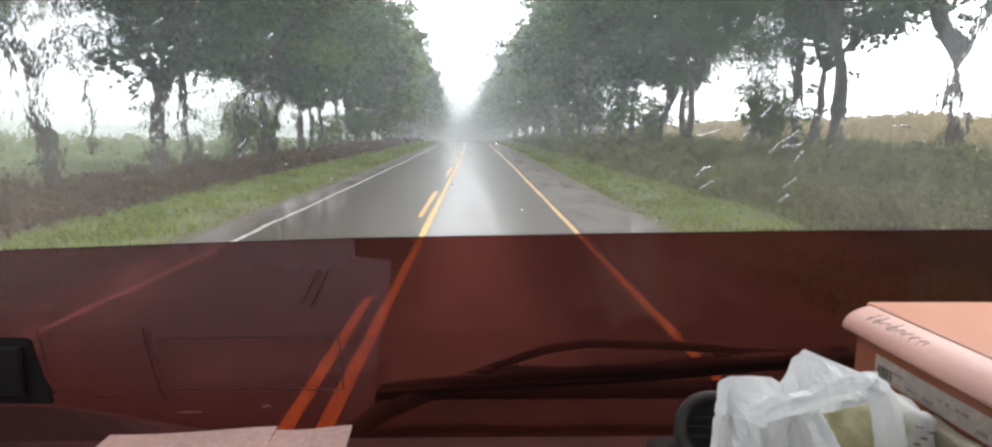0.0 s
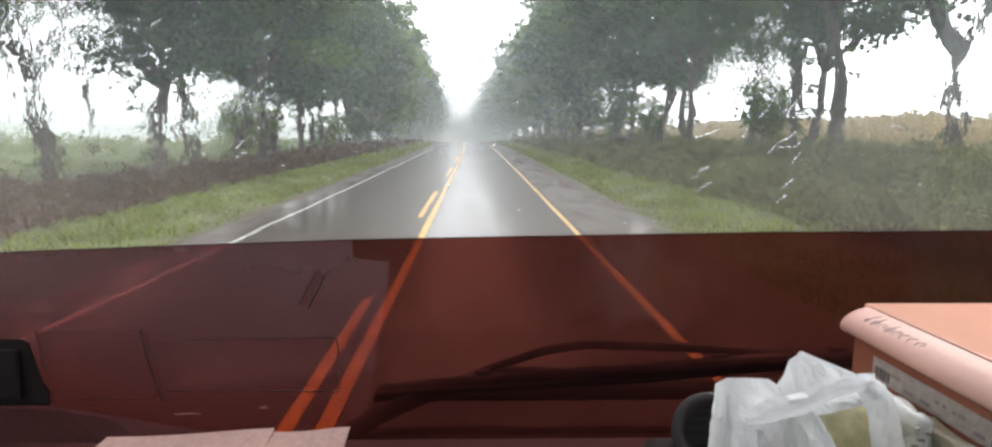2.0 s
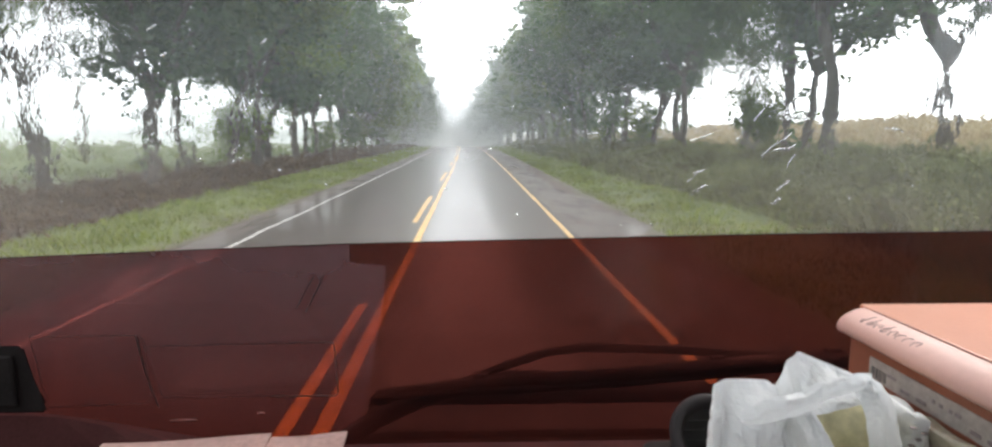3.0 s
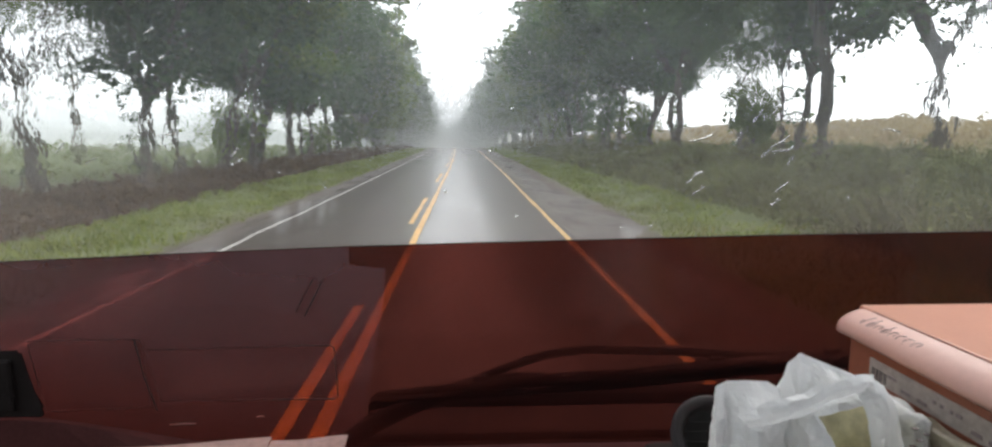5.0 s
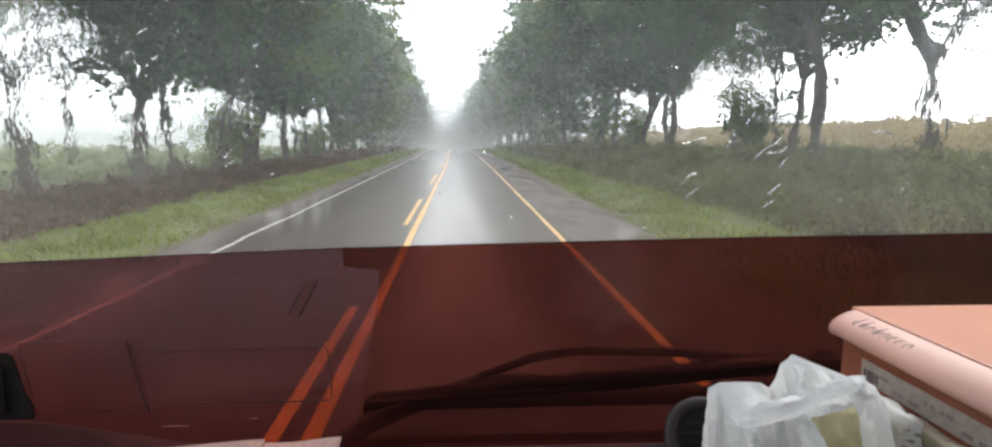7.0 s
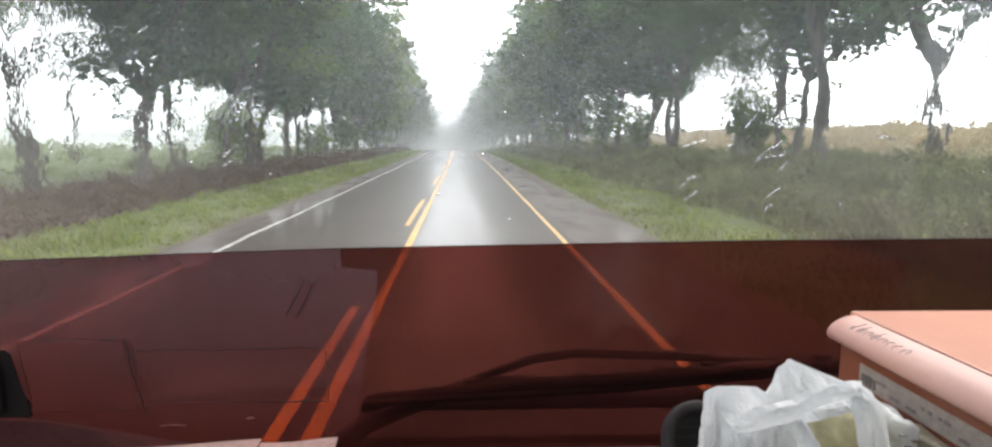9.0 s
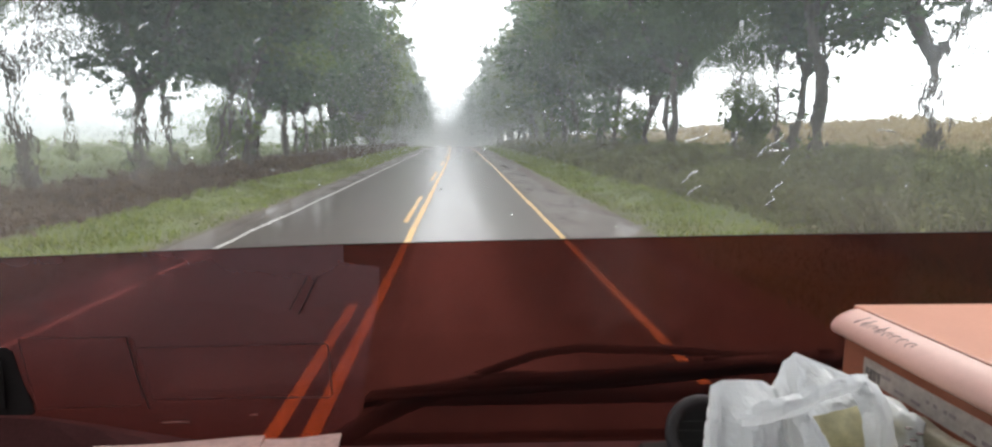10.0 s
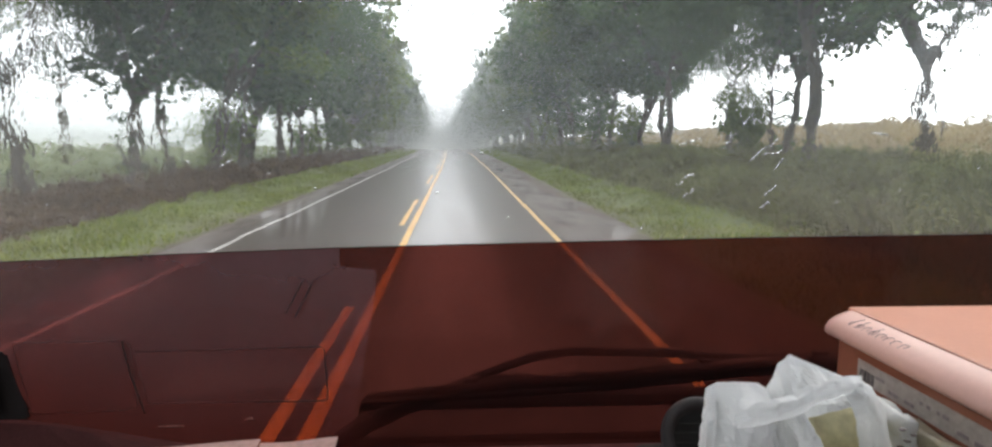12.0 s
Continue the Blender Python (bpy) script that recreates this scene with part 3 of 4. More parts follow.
def blades(name, n, u_lo, u_hi, y_lo, y_hi, h_lo, h_hi, width, mat, label, category, spread=0.35, near=1.6):
    """Thin bent blades or stalks standing on the ground; more of them near by."""
    t = rng.uniform(0, 1, n) ** near
    y = y_lo + (y_hi - y_lo) * t
    u = rng.uniform(u_lo, u_hi, n)
    clump = 0.65 + 0.35 * np.sin(u * 2.3 + np.sin(y * 0.7) * 2) * np.sin(y * 1.1)
    h = rng.uniform(h_lo, h_hi, n) * clump
    w = width * rng.uniform(0.6, 1.4, n) * (0.6 + y / 40)
    x, z = u + bend(y), land(u, y) - 0.03
    az = rng.uniform(0, math.tau, n)
    s = np.stack([np.cos(az), np.sin(az), np.zeros(n)], 1) * w[:, None]
    base = np.stack([x, y, z], 1)
    lean = np.stack([rng.normal(0, spread, n), rng.normal(0, spread, n), np.ones(n)], 1) * h[:, None]
    bow = np.stack([rng.normal(0, spread, n), rng.normal(0, spread, n), np.zeros(n)], 1) * h[:, None] * 0.5
    v = np.empty((n, 4, 3))
    v[:, 0], v[:, 1] = base - s, base + s
    v[:, 2] = base + lean * 0.6 + s * 0.7
    v[:, 3] = base + lean + bow
    idx = np.arange(n)[:, None] * 4
    tri = np.concatenate([np.concatenate([idx, idx + 1, idx + 2], 1), np.concatenate([idx, idx + 2, idx + 3], 1)], 0)
    return tagged(new(name, quick_mesh(name, v.reshape(-1, 3), tri, mat)), label, category, kind="stuff")


def bushes(name, n_clumps, per, u_lo, u_hi, y_lo, y_hi, tall, wide, leaf, mat, label, category):
    t = rng.uniform(0, 1, n_clumps) ** 1.5
    y = y_lo + (y_hi - y_lo) * t
    u = rng.uniform(u_lo, u_hi, n_clumps)
    k = np.repeat(np.arange(n_clumps), per)
    size = rng.uniform(0.5, 1.3, n_clumps)
    g = rng.normal(0, 1, (len(k), 3))
    x = (u + bend(y))[k] + g[:, 0] * wide * size[k] * 0.5
    yy2 = y[k] + g[:, 1] * wide * size[k] * 0.5
    z = land(u, y)[k] + np.abs(g[:, 2]) * tall * size[k] * 0.5
    me = leaf_cloud(name, np.stack([x, yy2, z], 1), leaf, mat, rng, droop=0.0)
    return tagged(new(name, me), label, category, kind="stuff")


blades("verge_grass", 34000, -9.0, -6.0, 5, 110, 0.10, 0.30, 0.012, GRASS, "short bright green wet verge grass", "grass")
blades("verge_grass", 34000, 4.45, 8.0, 5, 110, 0.10, 0.32, 0.012, GRASS, "short bright green wet verge grass", "grass")
blades("dry_weeds", 26000, -13.6, -8.8, 5, 120, 0.25, 0.62, 0.02, WEED_BROWN, "tall brown dry weeds under the trees", "weeds")
bushes("dry_weeds", 420, 60, -13.2, -9.4, 7, 110, 0.5, 1.1, 0.13, WEED_BROWN, "low brown scrub under the trees", "weeds")
bushes("roadside_bushes", 900, 105, 7.6, 16.0, 7, 120, 0.75, 1.3, 0.085, WEED_GREEN, "tangled grey-green bushy weeds on the bank", "bushes")
blades("bank_weeds", 40000, 7.2, 17.0, 5, 120, 0.4, 1.0, 0.018, WEED_GREEN, "tall green weeds on the roadside bank", "weeds")
blades("straw_field", 40000, 16.0, 60.0, 8, 140, 0.5, 0.95, 0.03, STRAW, "tall straw-coloured field grass", "field grass", near=1.2)
bushes("crop_rows", 2600, 22, -70, -14.0, 8, 95, 0.16, 1.1, 0.12, CROP, "low green field crop beyond the trees", "crop")

bushes("distant_woods", 420, 70, -520, -34.0, 300, 520, 7.0, 11.0, 1.7, LEAF_DARK, "distant dark woods beyond the fields, pale in the rain", "woods")


def utility_pole(u, y, tall):
    x, yy_, z = place(u, y)
    root = empty("utility_pole", (x, yy_, z))
    part("pole", tube_bm([(0, 0, -0.4), (0, 0, tall * 0.5), (0, 0, tall)], [0.15, 0.13, 0.1], 10), WOOD_POLE, root, smooth=True)
    part("crossarm", box_bm(-0.95, 0.95, -0.05, 0.05, tall - 0.55, tall - 0.43, 0.01), WOOD_POLE, root)
    for k in (-0.85, -0.35, 0.85):
        part("insulator", tube_bm([(k, 0, tall - 0.43), (k, 0, tall - 0.36), (k, 0, tall - 0.3), (k, 0, tall - 0.24)], [0.025, 0.055, 0.035, 0.045], 8), STEEL, root, "pale insulator", smooth=True)
    return tagged(root, "weathered wooden utility pole with a crossarm in the field", "utility pole")


utility_pole(-26.0, 45.0, 10.2)

# ---- rain between the trees ----


def rain(n, near, far, x_lo, x_hi, wide, high):
    """Falling drops, larger and fewer with distance, so that far trees and fields pale in the shower."""
    d = 1.0 / rng.uniform(1 / far, 1 / near, n)
    x = np.clip(rng.uniform(x_lo, x_hi, n), -0.95 * d, 0.9 * d)
    z = rng.uniform(0.0, 19.0, n)
    w = wide * d * (d / 80) ** 0.35
    h = high * d * (d / 80) ** 0.35 * rng.uniform(0.6, 1.4, n)
    az = rng.uniform(0, math.pi, n)
    s = np.stack([np.cos(az), np.sin(az), np.zeros(n)], 1) * w[:, None]
    c = np.stack([x + bend(d), d, np.maximum(z, 0.1) + dip(d)], 1)
    v = np.empty((n, 3, 3))
    v[:, 0], v[:, 1], v[:, 2] = c - s, c + s, c + np.stack([0.06 * h, np.zeros(n), h], 1)
    f = np.arange(n * 3).reshape(-1, 3)
    return tagged(new("falling_rain", quick_mesh("falling_rain", v.reshape(-1, 3), f, RAIN)), "pale haze of falling rain over road and fields", "rain", kind="stuff")


rain(920000, 38.0, 320.0, -37, 37, 0.00034, 0.0013)
rain(140000, 60.0, 420.0, -260, -37, 0.00092, 0.0042)

# ---- the cab ----
GLASS_Y = 0.965


def plain(name, bm, mat, label, category="wall"):
    return tagged(part(name, bm, mat), label, category, kind="structure")


plain("wall_front", box_bm(-1.2, 1.2, 0.93, 1.03, 0.03, 1.80, 0.02), DASH, "dark vehicle front wall under the windscreen")
# unseen roof raised and high slots left open, added to brighten the dash
bm = box_bm(-1.2, 1.2, -1.3, -1.22, 0.03, 3.0, 0.01)
box_bm(-1.2, 1.2, -1.3, -1.22, 3.36, 3.45, 0.01, bm=bm)
for xa, xb in ((-1.2, -1.0), (-0.04, 0.04), (1.0, 1.2)):
    box_bm(xa, xb, -1.3, -1.22, 3.0, 3.36, 0.005, bm=bm)
plain("wall_rear", bm, LINING, "unseen grey lined rear wall, high slots added for light")
plain("ceiling", box_bm(-1.2, 1.2, -1.3, 1.02, 3.45, 3.53, 0.01), LINING, "unseen grey lined cab roof, raised for light", "ceiling")
plain("floor", box_bm(-1.12, 1.12, -1.22, 0.93, 0.9, 0.96), DASH, "dark rubber cab floor", "floor")
# openings high behind each side window are unseen additions that let light in
for sx, nm in ((-1, "wall_left"), (1, "wall_right")):
    a, b = min(sx * 1.12, sx * 1.2), max(sx * 1.12, sx * 1.2)
    bm = box_bm(a, b, -1.22, 0.93, 0.03, 1.60, 0.01)
    box_bm(a, b, -1.22, 0.27, 1.60, 2.97, 0.01, bm=bm)
    box_bm(a, b, 0.92, 1.0, 1.60, 3.45, 0.01, bm=bm)
    box_bm(a, b, -1.22, 0.92, 3.36, 3.45, 0.005, bm=bm)
    box_bm(a, b, 0.20, 0.27, 2.97, 3.36, 0.005, bm=bm)
    box_bm(a, b, -1.22, -1.1, 2.97, 3.36, 0.005, bm=bm)
    plain(nm, bm, LINING, "unseen grey lined cab side with side window and added high openings")

# windscreen: a thin slab, its outer face wavy with running water
x0, x1, z0, z1 = -1.12, 1.12, 1.80, 3.45
gvs = [(x0, GLASS_Y, z0), (x1, GLASS_Y, z0), (x1, GLASS_Y, z1), (x0, GLASS_Y, z1), (x0, GLASS_Y + 0.006, z0), (x1, GLASS_Y + 0.006, z0), (x1, GLASS_Y + 0.006, z1), (x0, GLASS_Y + 0.006, z1)]
gfs = [(0, 1, 2, 3), (5, 4, 7, 6), (0, 4, 5, 1), (1, 5, 6, 2), (2, 6, 7, 3), (3, 7, 4, 0)]
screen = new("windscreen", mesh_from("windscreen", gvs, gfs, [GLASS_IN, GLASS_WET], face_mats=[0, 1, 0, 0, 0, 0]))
screen.visible_shadow = False
tagged(screen, "clear windscreen running with rain water", "windscreen", kind="structure")

# ---- tinted sheet across the foot of the windscreen ----
FILM_Y = 0.95


def sheet_bm(outline, y, thick):
    """A flat sheet with an outline in x and z, standing across the cab."""
    bm = bmesh.new()
    front = [bm.verts.new((x, y, z)) for x, z in outline]
    back = [bm.verts.new((x, y + thick, z)) for x, z in outline]
    bm.faces.new(front)
    bm.faces.new(back[::-1])
    k = len(outline)
    for i in range(k):
        bm.faces.new((front[(i + 1) % k], front[i], back[i], back[(i + 1) % k]))
    return bm


film = empty("tinted_sun_strip", (0, 0, 0))
edge = [(-0.85, 2.108), (-0.672, 2.118), (-0.40, 2.129), (-0.176, 2.137)]
# left sheet carries the grey dash reflection, cut to that reflection's right edge
ob = part("sheet", sheet_bm(edge + [(-0.176, 2.110), (-0.122, 2.104), (-0.126, 2.06), (-0.17, 1.815), (-0.85, 1.815)], FILM_Y, 0.0008), FILM_REFLECTING, film, "red see-through sheet greyed with a painted reflection")
ob.visible_shadow = False
ob = part("sheet", sheet_bm([(-0.176, 2.137), (0.045, 2.142), (0.45, 2.150), (0.812, 2.154), (1.05, 2.157), (1.05, 1.815), (-0.17, 1.815), (-0.126, 2.06), (-0.122, 2.104), (-0.176, 2.110)], FILM_Y, 0.0008), FILM_CLEAR, film, "clear dark red see-through sheet")
ob.visible_shadow = False


def film_line(points, r=0.0011):
    return part("film_line", tube_bm([(x, FILM_Y - 0.002, z) for x, z in points], r, 5), FILM_LINE, film, "thin dark line on the sheet")


film_line([(-0.85, 2.109), (-0.672, 2.119), (-0.40, 2.130), (-0.176, 2.138), (0.045, 2.143), (0.45, 2.151), (0.812, 2.155), (1.05, 2.158)], 0.0008)
tagged(film, "dark red translucent sun strip along the foot of the windscreen", "sun strip")


def closed(points):
    return points + [points[0]]


# dash outlines reflected in the glass, drawn on as dark lines
film_line(closed([(-0.648, 2.0), (-0.49, 2.001), (-0.483, 1.995), (-0.478, 1.90), (-0.484, 1.895), (-0.63, 1.891)]), 0.0004)
film_line([(-0.300, 1.904), (-0.462, 1.904), (-0.478, 1.984), (-0.270, 1.987)], 0.0004)
film_line([(-0.270, 1.987), (-0.208, 1.988), (-0.202, 1.984), (-0.198, 1.908), (-0.203, 1.903), (-0.300, 1.904)], 0.0009)

film_line([(-0.243, 2.034), (-0.226, 2.066), (-0.213, 2.094)], 0.0011)
film_line([(-0.256, 2.040), (-0.240, 2.070), (-0.229, 2.090)], 0.0008)

# slanted side of the left reflected outline, drawn thicker
film_line([(-0.494, 2.000), (-0.484, 1.945), (-0.468, 1.889)], 0.0011)
part("scuff", tube_bm([(-0.452, FILM_Y - 0.0015, 1.867), (-0.430, FILM_Y - 0.0015, 1.868), (-0.412, FILM_Y - 0.0015, 1.8675)], [0.0003, 0.0006, 0.0003], 5), PAPER_PINK, film, "pale scuff")
part("scuff", tube_bm([(-0.322, FILM_Y - 0.0015, 1.876), (-0.314, FILM_Y - 0.0015, 1.878), (-0.310, FILM_Y - 0.0015, 1.8765)], [0.0003, 0.0005, 0.0003], 5), PAPER_PINK, film, "pale scuff")

# ---- dash, with the odds and ends on it ----
bm = bmesh.new()
prof = []
for x in np.linspace(-1.11, 1.11, 38):
    back = 1.832 + 0.062 * float(smooth_step(-0.25, -0.70, x))
    hump = 1.87 + 0.041 * float(smooth_step(-0.37, -0.62, x))
    prof.append([bm.verts.new((x, y, z)) for y, z in ((0.945, 1.60), (0.943, back - 0.012), (0.93, back), (0.905, max(back, hump - 0.03)), (0.880, max(1.858, hump - 0.002) if x < -0.40 else 1.858), (0.862, 1.866), (0.55, 1.866), (0.50, 1.855), (0.48, 1.80), (0.46, 1.45))])
for a, b in zip(prof, prof[1:]):
    for k in range(len(a) - 1):
        bm.faces.new((a[k], b[k], b[k + 1], a[k + 1]))
plain("dash_top", bm, DASH_RED, "red-brown moulded dash top under the windscreen", "dashboard")
plain("dash_console", box_bm(0.225, 1.10, 0.47, 0.795, 1.86, 1.905, 0.014, 3), DASH, "raised dark dash console carrying the parcels", "dashboard")
plain("cowl_seal", box_bm(-0.19, 1.15, 1.165, 1.225, 0.03, 1.812, 0.025, 3), DASH, "black rubber seal along the cowl's far edge", "cowl")
plain("front_cowl", box_bm(-0.19, 1.15, 1.035, 1.163, 0.03, 1.800, 0.02, 3), COWL, "dark cowl outside the foot of the windscreen", "cowl")

gauge = empty("gauge_pod", (-0.70, 0.88, 1.911))
bm = bmesh.new()
fr = [(-0.86, 2.012), (-0.611, 2.010), (-0.600, 1.961), (-0.592, 1.933), (-0.586, 1.911), (-0.86, 1.911)]
f0 = [bm.verts.new((x + 0.70, 0.0, z - 1.911)) for x, z in fr]
f1 = [bm.verts.new((x + 0.70 - 0.012, 0.018, z - 1.911 - (0.012 if z > 1.92 else 0.0))) for x, z in fr]
bm.faces.new(f0)
bm.faces.new(f1[::-1])
for i in range(6):
    bm.faces.new((f0[(i + 1) % 6], f0[i], f1[i], f1[(i + 1) % 6]))
bmesh.ops.bevel(bm, geom=list(bm.edges), offset=0.004, segments=2, affect="EDGES")
housing = part("housing", bm, DASH, gauge)
part("bezel", box_bm(-0.14, 0.075, -0.006, 0.002, 0.012, 0.085, 0.003), DASH, housing, "matt black bezel")
tagged(gauge, "black plastic gauge pod standing on the dash", "gauge pod")

# papers lying on the dash against the sheet
def paper(name, corners, thick, mat, label):
    bm = bmesh.new()
    nx, nyy = 10, 5
    grid = []
    for j in range(nyy + 1):
        row = []
        for i in range(nx + 1):
            a, b = i / nx, j / nyy
            p = (Vector(corners[0]).lerp(Vector(corners[1]), a)).lerp(Vector(corners[3]).lerp(Vector(corners[2]), a), b)
            p.z += 0.0015 * math.sin(a * 5 + b * 3)
            row.append(bm.verts.new(p))
        grid.append(row)
    faces = [bm.faces.new((grid[j][i], grid[j][i + 1], grid[j + 1][i + 1], grid[j + 1][i])) for j in range(nyy) for i in range(nx)]
    solid = bmesh.ops.extrude_face_region(bm, geom=faces)
    for v in solid["geom"]:
        if isinstance(v, bmesh.types.BMVert):
            v.co.z += thick
    return tagged(part(name, bm, mat), label, "paper")


paper("paper_sheet", [(-0.50, 0.70, 1.8680), (-0.27, 0.70, 1.8680), (-0.27, 0.85, 1.8870), (-0.50, 0.855, 1.8745)], 0.003, PAPER_PINK, "pinkish folded papers lying on the dash")
paper("paper_sheet", [(-0.2695, 0.68, 1.8680), (-0.164, 0.69, 1.8680), (-0.166, 0.847, 1.8895), (-0.2695, 0.848, 1.8840)], 0.003, PAPER_PINK, "pale pinkish paper slip lying on the dash")

# shoe box with an overhanging rolled lid
shoe = empty("cardboard_box", (0.64, 0.62, 1.905))


def local(bm):
    bmesh.ops.translate(bm, vec=(-0.64, -0.62, -1.905), verts=bm.verts)
    return bm


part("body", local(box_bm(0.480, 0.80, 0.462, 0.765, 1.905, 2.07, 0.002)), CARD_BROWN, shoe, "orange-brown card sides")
lid_prof = [(0.4815, 2.0585), (0.4665, 2.0555), (0.4625, 2.060), (0.4632, 2.0665), (0.4675, 2.0735), (0.475, 2.0790), (0.4845, 2.0832), (0.4955, 2.0858)]


def lid_bm(profile, y0, y1, ends):
    bm = bmesh.new()
    rows = []
    for y, inset in ((y0, ends), (y0 + 0.008, ends * 0.3), (y0 + 0.02, 0), (y1 - 0.034, 0), (y1 - 0.022, ends * 0.12), (y1 - 0.012, ends * 0.36), (y1 - 0.005, ends * 0.68), (y1 - 0.001, ends)):
        rows.append([bm.verts.new((x + inset * 0.6, y, z - inset * 0.35)) for x, z in profile])
    for a, b in zip(rows, rows[1:]):
        for k in range(len(a) - 1):
            bm.faces.new((a[k + 1], a[k], b[k], b[k + 1]))
    bm.faces.new(rows[0])
    bm.faces.new(rows[-1][::-1])
    return bm


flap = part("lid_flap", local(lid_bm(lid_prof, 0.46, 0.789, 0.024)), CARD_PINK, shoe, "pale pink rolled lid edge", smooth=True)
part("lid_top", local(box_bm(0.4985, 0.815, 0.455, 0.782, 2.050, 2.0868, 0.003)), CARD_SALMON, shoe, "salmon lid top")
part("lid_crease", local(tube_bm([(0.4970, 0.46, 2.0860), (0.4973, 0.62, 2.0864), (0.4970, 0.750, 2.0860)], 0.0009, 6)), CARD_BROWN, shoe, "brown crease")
# a faded script mark on the flap, as plain strokes
flap_z = lambda x: float(np.interp(x, [q[0] for q in lid_prof[3:]], [q[1] for q in lid_prof[3:]])) + 0.0004
for y_at, reach, bowl in ((0.734, 0.017, 0), (0.722, 0.016, 1), (0.709, 0.009, 2), (0.696, 0.015, 1), (0.683, 0.009, 2), (0.670, 0.008, 3), (0.658, 0.008, 3), (0.645, 0.009, 2)):
    slant = [(0.4715 + reach * t, y_at - 0.005 * t, 0) for t in (1.0, 0.75, 0.5, 0.25, 0.0)]
    turn_to = {0: 2.0, 1: 5.6, 2: 5.2, 3: 3.6}[bowl]
    curl = [(0.4715 + 0.0044 - 0.0044 * math.cos(a), y_at + 0.0040 * math.sin(a) - 0.0022 * (1 - math.cos(a)), 0) for a in np.linspace(0.3, turn_to, 9)]
    pts = slant + curl if bowl < 2 else curl
    part("print_stroke", local(tube_bm([(x, y, flap_z(x) - 0.0002) for x, y, z in pts], 0.00042, 4)), INK_GREY, flap, "grey printed stroke")
sticker = part("label", local(box_bm(0.4788, 0.4798, 0.470, 0.722, 2.013, 2.039, 0.0)), PAPER, shoe, "white printed label")
y = 0.716
while y > 0.475:
    code = y > 0.688
    w = float(rng.uniform(0.0012, 0.004) if code else rng.uniform(0.004, 0.016))
    lowz = 2.016 if code else 2.018 + 0.008 * float(rng.integers(0, 2))
    part("print_bar", local(box_bm(0.4783, 0.4789, y - w, y, lowz, lowz + (0.013 if code else 0.004))), INK if code else INK_GREY, sticker, "printed bar")
    y -= w + float(rng.uniform(0.0015, 0.003) if code else rng.uniform(0.003, 0.012))
tagged(shoe, "salmon and pink cardboard shoe box lying on the dash", "box")


# crumpled plastic carrier bag with a loop handle
def crumple(p, amount, scale=24.0):
    """Moves a point along sharp creases, large and small."""
    q = Vector(p) * scale
    push = Vector((0, 0, 0))
    for k, (f, w) in enumerate(((1.0, 1.0), (2.3, 0.55), (4.9, 0.22))):
        o = Vector((3.1 * k, 1.7 * k, 5.3 * k))
        push += Vector([(0.45 - 1.8 * abs(noise.noise(q * f + o + Vector((9.1 * i, 4.3 * i, 0))))) for i in range(3)]) * w
    return Vector(p) + push * amount


bag = empty("plastic_bag", (0.33, 0.60, 1.905))


def fold(top, foot, bulge, seed, creases=9, nu=30, nv=26):
    """A hanging sheet of thin plastic from one bent edge to another, with sharp straight creases across it."""
    def along(pts, t):
        k = min(int(t * (len(pts) - 1)), len(pts) - 2)
        return Vector(pts[k]).lerp(Vector(pts[k + 1]), t * (len(pts) - 1) - k)
    rg = random.Random(seed)
    lines = []
    for k in range(creases):
        a = rg.uniform(-0.5, 1.3)
        lines.append((rg.random(), rg.random(), math.cos(a), math.sin(a), rg.uniform(0.10, 0.34), rg.choice((-0.8, 1.0)) * rg.uniform(0.006, 0.012)))
    bm = bmesh.new()
    rows = []
    for i in range(nu + 1):
        a, b = along(top, i / nu), along(foot, i / nu)
        row = []
        for j in range(nv + 1):
            u, v = i / nu, j / nv
            p = a.lerp(b, v)
            swell = math.sin(math.pi * (0.12 + 0.76 * v)) * math.sin(math.pi * (0.08 + 0.84 * u))
            crease = 0.0015 * noise.noise(Vector((u * 9, v * 9, seed)))
            for cu, cv, ca, sa, wide, high in lines:
                off = (u - cu) * ca + (v - cv) * sa
                run = abs((v - cv) * ca - (u - cu) * sa)
                crease += high * max(0.0, 1 - abs(off) / wide) * max(0.0, 1 - run / 0.8)
            hem = min(1.0, 5 * v, 6 * (1 - v) + 0.3)
            p += Vector((0.0, -1.0, 0.25)) * (bulge * swell + crease * hem)
            p = crumple(p, 0.0024 * hem, 46.0)
            p.z = max(p.z, 1.906)
            row.append(bm.verts.new(p - Vector((0.33, 0.60, 1.905))))
        rows.append(row)
    for a, b in zip(rows, rows[1:]):
        for k in range(nv):
            bm.faces.new((a[k], b[k], b[k + 1], a[k + 1]))
    return bm


part("bag_side", fold([(0.244, 0.60, 2.056), (0.253, 0.598, 2.062), (0.275, 0.597, 2.062), (0.294, 0.60, 2.060), (0.310, 0.604, 2.050)],
                      [(0.214, 0.560, 1.907), (0.230, 0.548, 1.907), (0.265, 0.542, 1.907), (0.290, 0.54, 1.907), (0.312, 0.54, 1.907)], 0.006, 1, 14, 40, 34), BAG, bag)
part("bag_side", fold([(0.300, 0.604, 2.046), (0.308, 0.602, 2.052), (0.314, 0.600, 2.079), (0.327, 0.598, 2.089)],
                      [(0.292, 0.540, 1.907), (0.312, 0.54, 1.907), (0.330, 0.535, 1.907), (0.350, 0.535, 1.907)], 0.003, 4, 7), BAG, bag)
